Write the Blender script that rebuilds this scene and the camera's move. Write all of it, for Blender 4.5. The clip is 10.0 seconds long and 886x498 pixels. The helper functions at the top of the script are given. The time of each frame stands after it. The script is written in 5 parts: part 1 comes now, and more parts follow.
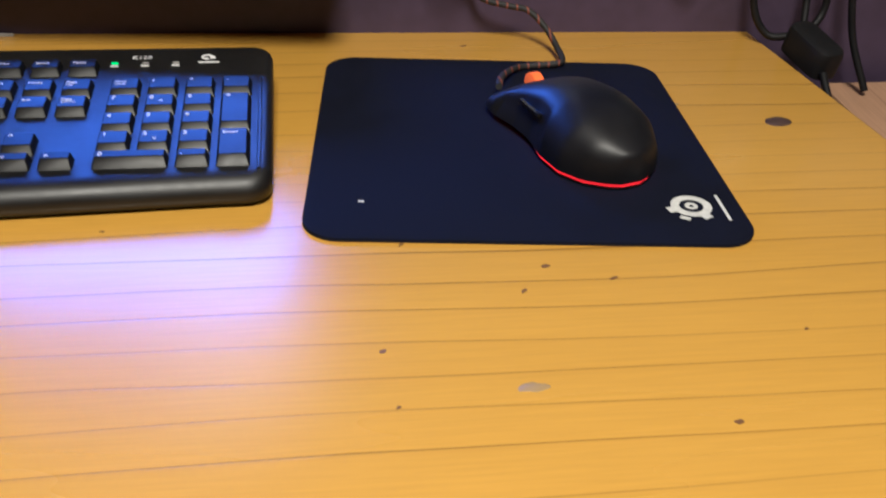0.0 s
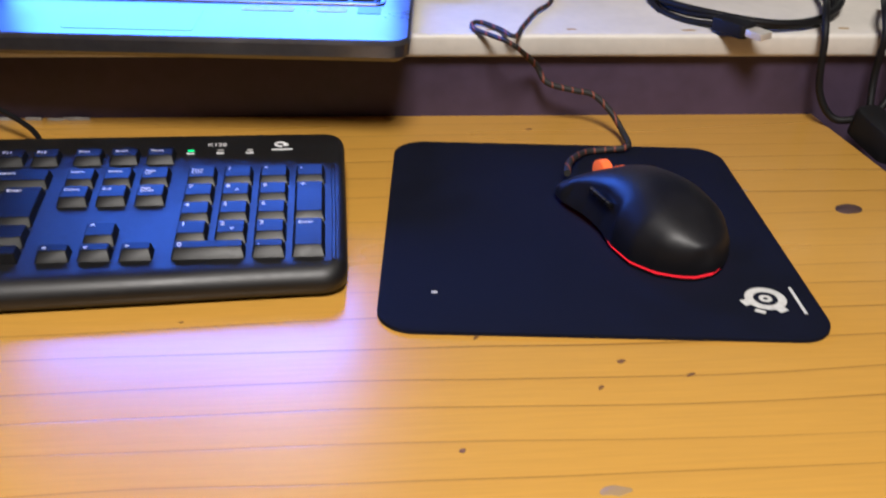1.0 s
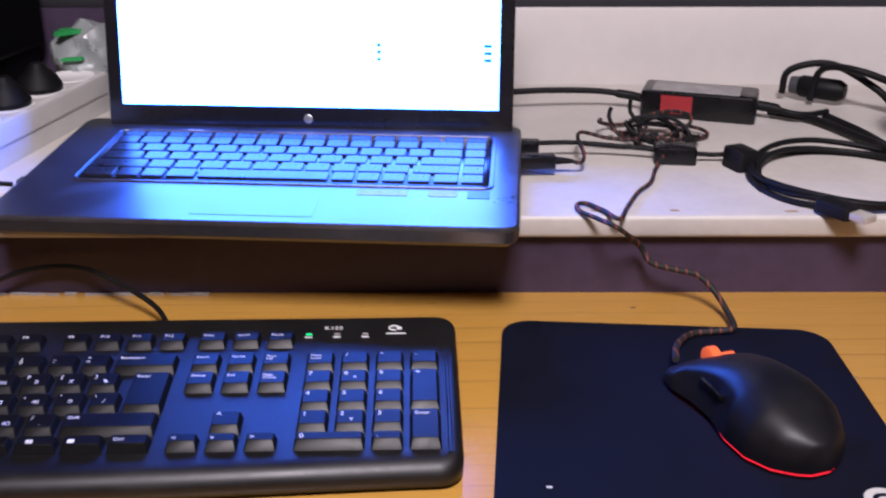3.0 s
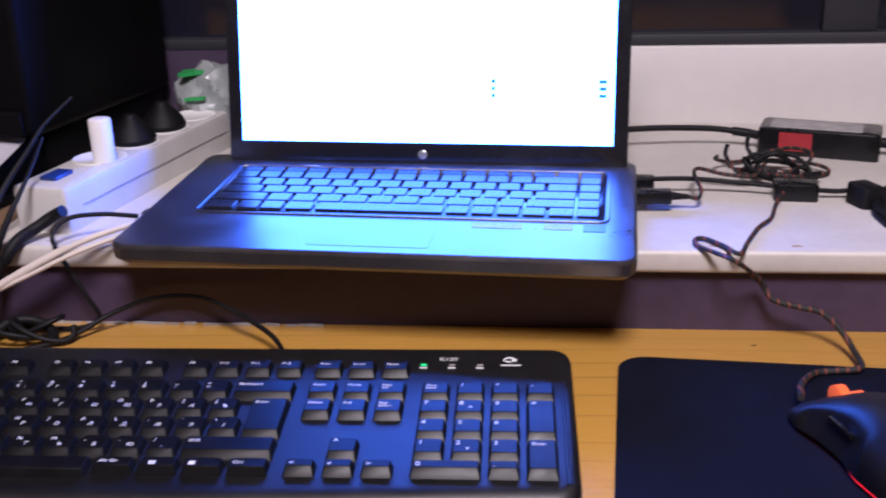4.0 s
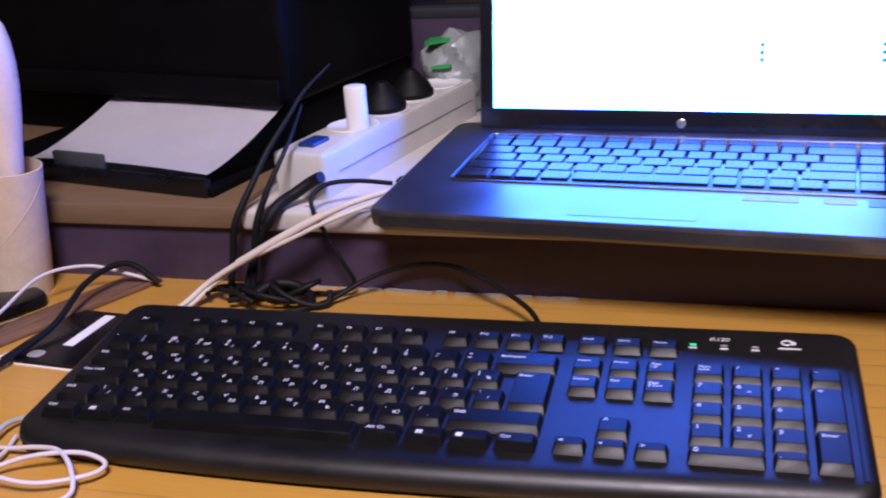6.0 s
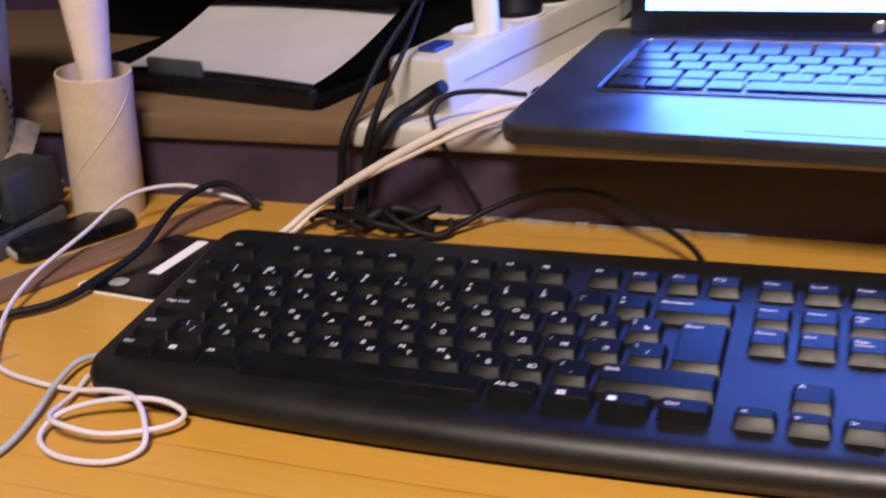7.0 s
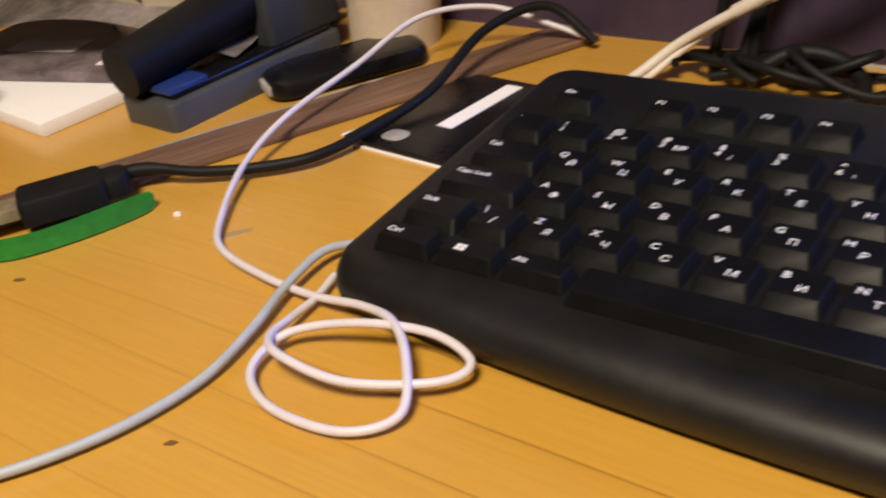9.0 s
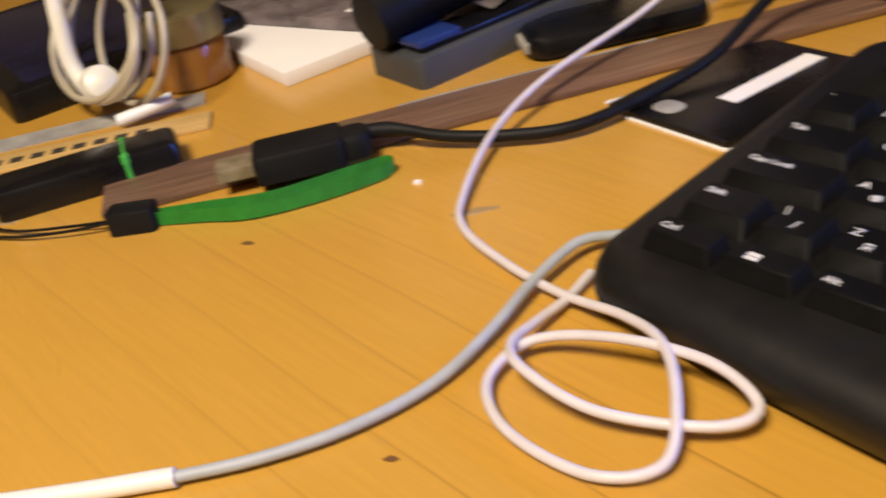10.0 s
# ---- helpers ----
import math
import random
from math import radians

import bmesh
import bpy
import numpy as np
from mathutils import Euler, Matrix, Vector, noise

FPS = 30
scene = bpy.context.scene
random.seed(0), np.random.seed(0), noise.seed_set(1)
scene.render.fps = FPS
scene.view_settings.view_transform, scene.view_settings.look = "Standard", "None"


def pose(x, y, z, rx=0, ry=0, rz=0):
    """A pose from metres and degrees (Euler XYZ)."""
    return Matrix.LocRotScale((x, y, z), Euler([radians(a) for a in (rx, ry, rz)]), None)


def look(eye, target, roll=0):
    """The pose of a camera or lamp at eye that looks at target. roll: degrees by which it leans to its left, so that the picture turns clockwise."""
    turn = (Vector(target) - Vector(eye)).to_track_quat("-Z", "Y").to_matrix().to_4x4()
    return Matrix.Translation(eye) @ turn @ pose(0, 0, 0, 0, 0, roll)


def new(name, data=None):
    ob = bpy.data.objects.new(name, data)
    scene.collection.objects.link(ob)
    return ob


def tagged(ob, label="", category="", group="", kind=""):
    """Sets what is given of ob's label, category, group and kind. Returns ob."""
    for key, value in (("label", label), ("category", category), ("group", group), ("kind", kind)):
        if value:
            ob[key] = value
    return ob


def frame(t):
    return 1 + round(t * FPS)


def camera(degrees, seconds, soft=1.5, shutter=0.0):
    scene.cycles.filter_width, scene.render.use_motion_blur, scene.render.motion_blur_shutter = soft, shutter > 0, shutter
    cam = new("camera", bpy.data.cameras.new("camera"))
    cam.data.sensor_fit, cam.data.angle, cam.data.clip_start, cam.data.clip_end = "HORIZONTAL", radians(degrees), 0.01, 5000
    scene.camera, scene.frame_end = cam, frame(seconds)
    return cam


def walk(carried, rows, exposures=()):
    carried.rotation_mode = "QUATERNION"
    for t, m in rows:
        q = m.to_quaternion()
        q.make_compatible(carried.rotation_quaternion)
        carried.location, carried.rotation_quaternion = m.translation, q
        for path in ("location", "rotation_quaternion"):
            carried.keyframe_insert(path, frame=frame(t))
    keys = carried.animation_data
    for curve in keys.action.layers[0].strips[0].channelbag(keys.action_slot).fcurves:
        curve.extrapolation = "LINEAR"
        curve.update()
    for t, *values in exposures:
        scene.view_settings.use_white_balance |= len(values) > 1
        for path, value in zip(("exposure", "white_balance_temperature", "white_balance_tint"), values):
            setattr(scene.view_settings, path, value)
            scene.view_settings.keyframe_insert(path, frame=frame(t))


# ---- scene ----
cam = camera(45.0, 10.0, 1.9, 0.5)
PATH = [
    (0, (0.46, -0.469, 0.272), (0.715, 1.196, -0.806), 2.5),
    (0.5, (0.454, -0.466, 0.281), (0.672, 1.231, -0.755), 1.9),
    (1, (0.444, -0.46, 0.289), (0.627, 1.265, -0.705), 1.5),
    (1.5, (0.438, -0.453, 0.298), (0.598, 1.298, -0.655), 1.2),
    (2, (0.428, -0.447, 0.309), (0.565, 1.329, -0.601), 1.1),
    (2.5, (0.423, -0.449, 0.323), (0.525, 1.358, -0.528), 0.6),
    (2.7, (0.423, -0.452, 0.331), (0.507, 1.364, -0.502), 0.3),
    (3.8, (0.417, -0.458, 0.32), (0.319, 1.411, -0.384), -1.1),
    (4, (0.413, -0.458, 0.318), (0.274, 1.409, -0.386), -1.6),
    (4.5, (0.409, -0.457, 0.317), (0.176, 1.395, -0.401), -2.6),
    (5, (0.397, -0.455, 0.314), (0.09, 1.389, -0.397), -2.9),
    (5.5, (0.391, -0.447, 0.314), (-0.022, 1.372, -0.407), -4.0),
    (6, (0.373, -0.442, 0.309), (-0.138, 1.349, -0.421), -4.4),
    (6.2, (0.37, -0.43, 0.301), (-0.176, 1.352, -0.422), -4.8),
    (7.3, (0.311, -0.322, 0.245), (-0.46, 1.314, -0.608), -5.8),
    (7.5, (0.3, -0.304, 0.235), (-0.514, 1.305, -0.632), -5.9),
    (8, (0.272, -0.253, 0.208), (-0.659, 1.263, -0.707), -7.1),
    (8.5, (0.24, -0.223, 0.193), (-0.764, 1.221, -0.76), -7.1),
    (9, (0.211, -0.199, 0.178), (-0.936, 1.113, -0.802), -9.2),
    (9.5, (0.191, -0.184, 0.169), (-1.067, 1.01, -0.827), -10.1),
    (10, (0.17, -0.169, 0.164), (-1.267, 0.813, -0.822), -11.8),
]
walk(cam, [(t, look(eye, target, roll)) for t, eye, target, roll in PATH],
     [(0, -0.05, 5650, 7), (2, -0.08, 5420, 22), (4.5, -0.1, 5330, 32), (6, -0.12, 5330, 34), (7.5, -0.06, 6550, 14), (9, 0, 6600, 9), (10, 0.06, 6800, 9)])

# ---- world and light ----
world = bpy.data.worlds.new("world")
scene.world = world
world.use_nodes = True
world.node_tree.nodes["Background"].inputs[0].default_value = (0.9, 0.72, 0.5, 1)
world.node_tree.nodes["Background"].inputs[1].default_value = 0.008
scene.view_settings.exposure = 0.0


def lamp(name, at, to, size, watts, colour):
    data = bpy.data.lights.new(name, "AREA")
    data.shape, data.size, data.energy, data.color = "DISK", size, watts, colour
    ob = new(name, data)
    ob.matrix_world = look(at, to)
    return ob


lamp("ceiling_lamp_light", (0.46, -0.88, 1.50), (0.44, -0.3, 0.0), 0.50, 50.0, (1.0, 0.87, 0.69))


# ---- materials ----
def mat(name, colour, rough=0.5, metal=0.0, spec=0.5, coat=0.0, noise_scale=0.0, amount=0.15, bump=0.0, bump_scale=400.0, emit=None, power=0.0, trans=0.0, stain=0.0, sheen=0.0):
    m = bpy.data.materials.new(name)
    m.use_nodes = True
    nt = m.node_tree
    b = nt.nodes["Principled BSDF"]
    b.inputs["Base Color"].default_value = (*colour, 1)
    b.inputs["Roughness"].default_value = rough
    b.inputs["Metallic"].default_value = metal
    b.inputs["Specular IOR Level"].default_value = spec
    b.inputs["Coat Weight"].default_value = coat
    b.inputs["Coat Roughness"].default_value = 0.15
    b.inputs["Transmission Weight"].default_value = trans
    b.inputs["Sheen Weight"].default_value = sheen
    if emit:
        b.inputs["Emission Color"].default_value = (*emit, 1)
        b.inputs["Emission Strength"].default_value = power
    geo = nt.nodes.new("ShaderNodeTexCoord")
    if noise_scale:
        n1 = nt.nodes.new("ShaderNodeTexNoise")
        n1.inputs["Scale"].default_value = noise_scale
        n1.inputs["Detail"].default_value = 6
        nt.links.new(geo.outputs["Object"], n1.inputs["Vector"])
        n2 = nt.nodes.new("ShaderNodeTexNoise")
        n2.inputs["Scale"].default_value = noise_scale * 9
        n2.inputs["Detail"].default_value = 4
        nt.links.new(geo.outputs["Object"], n2.inputs["Vector"])
        add = nt.nodes.new("ShaderNodeMath")
        add.operation = "MULTIPLY_ADD"
        nt.links.new(n2.outputs["Fac"], add.inputs[0])
        add.inputs[1].default_value = 0.5
        nt.links.new(n1.outputs["Fac"], add.inputs[2])
        ramp = nt.nodes.new("ShaderNodeMapRange")
        ramp.inputs[1].default_value, ramp.inputs[2].default_value = 0.5, 1.0
        ramp.inputs[3].default_value, ramp.inputs[4].default_value = 1 - amount, 1 + amount
        nt.links.new(add.outputs[0], ramp.inputs[0])
        mul = nt.nodes.new("ShaderNodeVectorMath")
        mul.operation = "SCALE"
        mul.inputs[0].default_value = colour
        nt.links.new(ramp.outputs[0], mul.inputs["Scale"])
        nt.links.new(mul.outputs[0], b.inputs["Base Color"])
        rr = nt.nodes.new("ShaderNodeMapRange")
        rr.inputs[1].default_value, rr.inputs[2].default_value = 0.4, 1.1
        rr.inputs[3].default_value, rr.inputs[4].default_value = max(0.03, rough - 0.08), min(1, rough + 0.1)
        nt.links.new(add.outputs[0], rr.inputs[0])
        nt.links.new(rr.outputs[0], b.inputs["Roughness"])
    if bump:
        n3 = nt.nodes.new("ShaderNodeTexNoise")
        n3.inputs["Scale"].default_value = bump_scale
        n3.inputs["Detail"].default_value = 3
        nt.links.new(geo.outputs["Object"], n3.inputs["Vector"])
        bp = nt.nodes.new("ShaderNodeBump")
        bp.inputs["Strength"].default_value = bump
        bp.inputs["Distance"].default_value = 0.0004
        nt.links.new(n3.outputs["Fac"], bp.inputs["Height"])
        nt.links.new(bp.outputs[0], b.inputs["Normal"])
    return m


def wood(name, light, dark, line, bands=62.0, rough=0.26, coat=0.35, along="X", lines=0.8, fine=1.0, plain=None):
    """Varnished softwood with long dark growth lines that run along one axis."""
    m = bpy.data.materials.new(name)
    m.use_nodes = True
    nt, link = m.node_tree, m.node_tree.links
    b = nt.nodes["Principled BSDF"]
    b.inputs["Coat Weight"].default_value, b.inputs["Coat Roughness"].default_value = coat, 0.2
    co = nt.nodes.new("ShaderNodeTexCoord")
    mp = nt.nodes.new("ShaderNodeMapping")
    mp.inputs["Scale"].default_value = (0.16, 1.0, 1.0) if along == "X" else (1.0, 0.16, 1.0)
    link.new(co.outputs["Object"], mp.inputs["Vector"])
    warp = nt.nodes.new("ShaderNodeTexNoise")
    warp.inputs["Scale"].default_value, warp.inputs["Detail"].default_value = 7.0, 2
    link.new(mp.outputs[0], warp.inputs["Vector"])
    off = nt.nodes.new("ShaderNodeVectorMath")
    off.operation = "MULTIPLY_ADD"
    off.inputs[1].default_value = (0.06, 0.06, 0.0)
    link.new(warp.outputs["Color"], off.inputs[0])
    link.new(mp.outputs[0], off.inputs[2])
    wave = nt.nodes.new("ShaderNodeTexWave")
    wave.wave_type, wave.bands_direction, wave.wave_profile = "BANDS", "Y" if along == "X" else "X", "SAW"
    wave.inputs["Scale"].default_value, wave.inputs["Distortion"].default_value = bands / 6.0, 1.2
    wave.inputs["Detail"].default_value, wave.inputs["Detail Scale"].default_value = 2.0, 1.5
    link.new(off.outputs[0], wave.inputs["Vector"])
    ramp = nt.nodes.new("ShaderNodeValToRGB")
    e = ramp.color_ramp.elements
    e[0].position, e[0].color = 0.0, (0, 0, 0, 1)
    e[1].position, e[1].color = 1.0, (1, 1, 1, 1)
    mid = ramp.color_ramp.elements.new(0.87)
    mid.color = (0.05, 0.05, 0.05, 1)
    mid = ramp.color_ramp.elements.new(0.945)
    mid.color = (0.16, 0.16, 0.16, 1)
    mid = ramp.color_ramp.elements.new(0.975)
    mid.color = (1, 1, 1, 1)
    e[-1].color = (0.0, 0.0, 0.0, 1)
    link.new(wave.outputs["Fac"], ramp.inputs[0])
    big = nt.nodes.new("ShaderNodeTexNoise")
    big.inputs["Scale"].default_value, big.inputs["Detail"].default_value = 9.0, 3
    link.new(mp.outputs[0], big.inputs["Vector"])
    mp2 = nt.nodes.new("ShaderNodeMapping")
    mp2.inputs["Scale"].default_value = (0.05, 1.0, 1.0) if along == "X" else (1.0, 0.05, 1.0)
    link.new(co.outputs["Object"], mp2.inputs["Vector"])
    fib = nt.nodes.new("ShaderNodeTexNoise")
    fib.inputs["Scale"].default_value, fib.inputs["Detail"].default_value = 520.0, 3
    link.new(mp2.outputs[0], fib.inputs["Vector"])
    base = nt.nodes.new("ShaderNodeMix")
    base.data_type = "RGBA"
    base.inputs[6].default_value, base.inputs[7].default_value = (*light, 1), (*dark, 1)
    link.new(big.outputs["Fac"], base.inputs[0])
    fine_r = nt.nodes.new("ShaderNodeMapRange")
    fine_r.inputs[1].default_value, fine_r.inputs[2].default_value = 0.3, 0.7
    fine_r.inputs[3].default_value, fine_r.inputs[4].default_value = 1 - 0.12 * fine, 1 + 0.08 * fine
    link.new(fib.outputs["Fac"], fine_r.inputs[0])
    mul = nt.nodes.new("ShaderNodeVectorMath")
    mul.operation = "SCALE"
    link.new(base.outputs[2], mul.inputs[0])
    link.new(fine_r.outputs[0], mul.inputs["Scale"])
    brk = nt.nodes.new("ShaderNodeMapRange")
    brk.inputs[1].default_value, brk.inputs[2].default_value = 0.40, 0.66
    brk.inputs[3].default_value, brk.inputs[4].default_value = 0.28, 1.0
    link.new(warp.outputs["Fac"], brk.inputs[0])
    fac = nt.nodes.new("ShaderNodeMath")
    fac.operation = "MULTIPLY"
    link.new(ramp.outputs[0], fac.inputs[0])
    link.new(brk.outputs[0], fac.inputs[1])
    fac2 = nt.nodes.new("ShaderNodeMath")
    fac2.operation, fac2.inputs[1].default_value = "MULTIPLY", lines
    link.new(fac.outputs[0], fac2.inputs[0])
    if plain:
        # one end of the board is cut from plainer wood
        sep = nt.nodes.new("ShaderNodeSeparateXYZ")
        link.new(co.outputs["Object"], sep.inputs[0])
        fade = nt.nodes.new("ShaderNodeMapRange")
        fade.inputs[1].default_value, fade.inputs[2].default_value = plain
        fade.inputs[3].default_value, fade.inputs[4].default_value = 0.24, 1.0
        link.new(sep.outputs[0], fade.inputs[0])
        fac3 = nt.nodes.new("ShaderNodeMath")
        fac3.operation = "MULTIPLY"
        link.new(fac2.outputs[0], fac3.inputs[0])
        link.new(fade.outputs[0], fac3.inputs[1])
        fac2 = fac3
    mix = nt.nodes.new("ShaderNodeMix")
    mix.data_type = "RGBA"
    mix.inputs[7].default_value = (*line, 1)
    link.new(fac2.outputs[0], mix.inputs[0])
    link.new(mul.outputs[0], mix.inputs[6])
    link.new(mix.outputs[2], b.inputs["Base Color"])
    rr = nt.nodes.new("ShaderNodeMapRange")
    rr.inputs[3].default_value, rr.inputs[4].default_value = rough - 0.06, rough + 0.12
    link.new(big.outputs["Fac"], rr.inputs[0])
    link.new(rr.outputs[0], b.inputs["Roughness"])
    bp = nt.nodes.new("ShaderNodeBump")
    bp.inputs["Strength"].default_value, bp.inputs["Distance"].default_value = 0.25, 0.0004
    link.new(fac2.outputs[0], bp.inputs["Height"])
    bp.invert = True
    link.new(bp.outputs[0], b.inputs["Normal"])
    return m


PINE = wood("varnished_pine", (0.64, 0.352, 0.060), (0.50, 0.258, 0.036), (0.11, 0.045, 0.012), bands=84.0, lines=1.0, plain=(-0.05, 0.42), coat=0.24, fine=0.45)
BOARD = wood("pale_board", (0.17, 0.11, 0.06), (0.13, 0.08, 0.042), (0.2, 0.1, 0.04), rough=0.5, coat=0.0)
STICK = wood("old_ruler_wood", (0.24, 0.13, 0.075), (0.10, 0.058, 0.048), (0.045, 0.026, 0.023), bands=150, rough=0.45, coat=0.1, along="Y", fine=3.5)
YELLOW = wood("yellow_ruler_wood", (0.62, 0.42, 0.16), (0.55, 0.35, 0.12), (0.4, 0.2, 0.06), bands=140, rough=0.4, coat=0.1)
FLOORWOOD = wood("floor_planks", (0.45, 0.28, 0.17), (0.36, 0.2, 0.12), (0.16, 0.08, 0.05), bands=40, rough=0.4, coat=0.1, along="Y")
MARBLE = mat("white_sill_stone", (0.54, 0.51, 0.46), 0.42, noise_scale=14, amount=0.1, bump=0.15, bump_scale=60)
RISER = mat("brown_wall_paint", (0.046, 0.029, 0.058), 0.6, noise_scale=10, amount=0.3, bump=0.3, bump_scale=90)
WHITE_PAINT = mat("white_window_paint", (0.66, 0.63, 0.6), 0.35, noise_scale=6, amount=0.05)
WALL = mat("room_wall_paint", (0.24, 0.19, 0.135), 0.8, noise_scale=3, amount=0.08)
CEIL = mat("ceiling_paint", (0.75, 0.7, 0.62), 0.85, noise_scale=3, amount=0.04)
NIGHT = mat("night_glass", (0.012, 0.012, 0.02), 0.08, spec=0.5, noise_scale=4, amount=0.2)
GASKET = mat("dark_gasket", (0.02, 0.02, 0.025), 0.6)
BLACK = mat("black_keyboard_plastic", (0.0042, 0.0042, 0.0048), 0.43, spec=0.56, noise_scale=30, amount=0.2, bump=0.12, bump_scale=1600)
KEYCAP = mat("matte_black_keycap", (0.0048, 0.0048, 0.0054), 0.34, spec=0.20, noise_scale=60, amount=0.2, bump=0.08, bump_scale=2200)
KEYSIDE = mat("textured_keycap_side", (0.006, 0.006, 0.0065), 0.8, spec=0.08, noise_scale=60, amount=0.2)
LEGEND = mat("white_print", (0.75, 0.75, 0.76), 0.6)
GREENLED = mat("green_led", (0.02, 0.4, 0.1), 0.4, emit=(0.03, 1.0, 0.25), power=0.9)
PADCLOTH = mat("navy_black_cloth", (0.003, 0.0042, 0.013), 0.85, spec=0.14, noise_scale=40, amount=0.25, bump=0.5, bump_scale=2600)
PADPRINT = mat("pale_grey_print", (0.55, 0.55, 0.54), 0.8, noise_scale=300, amount=0.15)
MOUSE = mat("soft_touch_black", (0.006, 0.006, 0.008), 0.44, spec=0.3, noise_scale=40, amount=0.2)
REDGLOW = mat("red_light_ring", (0.6, 0.02, 0.02), 0.4, emit=(1.0, 0.02, 0.03), power=1.1)
ORANGE = mat("orange_wheel", (0.85, 0.14, 0.03), 0.4, emit=(1.0, 0.16, 0.03), power=0.35)
ALU = mat("dark_brushed_laptop", (0.17, 0.17, 0.19), 0.32, metal=0.9, noise_scale=25, amount=0.12, bump=0.1, bump_scale=900)
LAPKEY = mat("laptop_keycap", (0.014, 0.014, 0.017), 0.30, spec=0.5, noise_scale=50, amount=0.3, bump=0.5, bump_scale=140)
LAPBLACK = mat("laptop_bezel_gloss", (0.012, 0.012, 0.015), 0.16, noise_scale=20, amount=0.2)
SCREEN = mat("lit_screen", (0.02, 0.02, 0.02), 0.3, emit=(0.075, 0.21, 1.0), power=27.0)
ICON = mat("screen_icon_blue", (0.02, 0.05, 0.1), 0.4, emit=(0.05, 0.28, 0.62), power=1.0)
SILVER = mat("silver_badge", (0.6, 0.62, 0.65), 0.3, metal=0.8)
RUBBER = mat("black_cable_rubber", (0.006, 0.006, 0.007), 0.55, spec=0.22, noise_scale=90, amount=0.2)
WHITECAB = mat("white_cable", (0.62, 0.575, 0.63), 0.45, noise_scale=120, amount=0.06)
GREYCAB = mat("grey_cable", (0.38, 0.41, 0.45), 0.5, noise_scale=120, amount=0.1)
CREAMCAB = mat("cream_cable", (0.62, 0.55, 0.49), 0.5, noise_scale=120, amount=0.08)
STRIP = mat("white_plastic_strip", (0.54, 0.53, 0.50), 0.42, noise_scale=30, amount=0.06)
PLASTICW = mat("white_plastic", (0.78, 0.77, 0.74), 0.35, noise_scale=50, amount=0.04)
PRINTER = mat("black_printer_plastic", (0.0025, 0.0025, 0.003), 0.5, spec=0.1, noise_scale=30, amount=0.2, bump=0.2, bump_scale=900)
PAPER = mat("white_paper", (0.78, 0.76, 0.80), 0.9, noise_scale=30, amount=0.03)
CARD = mat("cardboard_tube", (0.60, 0.48, 0.36), 0.85, noise_scale=28, amount=0.14, bump=0.3, bump_scale=160)
PORCELAIN = mat("white_gloss_bottle", (0.75, 0.64, 0.60), 0.3, noise_scale=30, amount=0.08)
CERAMIC = mat("cream_pot", (0.52, 0.44, 0.34), 0.45, noise_scale=16, amount=0.12, bump=0.2, bump_scale=120)
CHARCOAL = mat("charcoal_plastic", (0.050, 0.053, 0.060), 0.5, noise_scale=40, amount=0.15, bump=0.2, bump_scale=900)
GLOSSBLACK = mat("gloss_black_plastic", (0.004, 0.004, 0.005), 0.28, noise_scale=30, amount=0.2)
BLUEPL = mat("blue_plastic", (0.015, 0.035, 0.16), 0.35)
GREENSTRAP = mat("green_woven_strap", (0.05, 0.40, 0.06), 0.75, noise_scale=200, amount=0.2, bump=0.5, bump_scale=1500)
METAL = mat("nickel_plug", (0.74, 0.70, 0.62), 0.34, metal=0.55, noise_scale=60, amount=0.12)
MATTEBLACK = mat("matte_black_plastic", (0.004, 0.004, 0.0045), 0.55, spec=0.2, noise_scale=40, amount=0.3)
DULLMETAL = mat("dull_plug_metal", (0.34, 0.28, 0.19), 0.4, metal=0.5, noise_scale=200, amount=0.3)
DARKCHAR = mat("dark_charcoal_plastic", (0.026, 0.028, 0.033), 0.5, spec=0.3, noise_scale=40, amount=0.2)
GOLD = mat("amber_glass", (0.50, 0.22, 0.05), 0.15, trans=0.45, noise_scale=30, amount=0.15)
OLIVE = mat("olive_metal_cap", (0.30, 0.25, 0.12), 0.3, metal=0.7, noise_scale=30, amount=0.15)
REDLAB = mat("red_label", (0.32, 0.02, 0.025), 0.6, noise_scale=80, amount=0.12)
GREYLAB = mat("grey_label", (0.32, 0.31, 0.30), 0.5, noise_scale=80, amount=0.3)
EARCORD = mat("beige_earphone_cord", (0.45, 0.40, 0.31), 0.45, noise_scale=120, amount=0.08)
STICKER = mat("grey_sticker", (0.22, 0.22, 0.25), 0.4, noise_scale=300, amount=0.4)
BAGPL = mat("crinkled_clear_bag", (0.36, 0.39, 0.38), 0.3, trans=0.35, noise_scale=40, amount=0.2)
GREENPL = mat("green_print_plastic", (0.03, 0.30, 0.07), 0.4, noise_scale=40, amount=0.2)
DARKSPOT = mat("dark_knot", (0.15, 0.07, 0.025), 0.5)
COIN = mat("dark_dowel_hole", (0.055, 0.03, 0.022), 0.6, noise_scale=200, amount=0.4)
GREYSPOT = mat("grey_scuff", (0.33, 0.22, 0.10), 0.5)
PRINTBLK = mat("dark_print", (0.03, 0.025, 0.02), 0.7)
MAGAZINE = mat("glossy_page", (0.30, 0.26, 0.25), 0.35, noise_scale=22, amount=0.8)
MAGCOVER = mat("magazine_cover", (0.16, 0.13, 0.14), 0.35, noise_scale=30, amount=0.6)
TABLET = mat("dark_tablet_glass", (0.012, 0.012, 0.035), 0.1, noise_scale=9, amount=0.5)


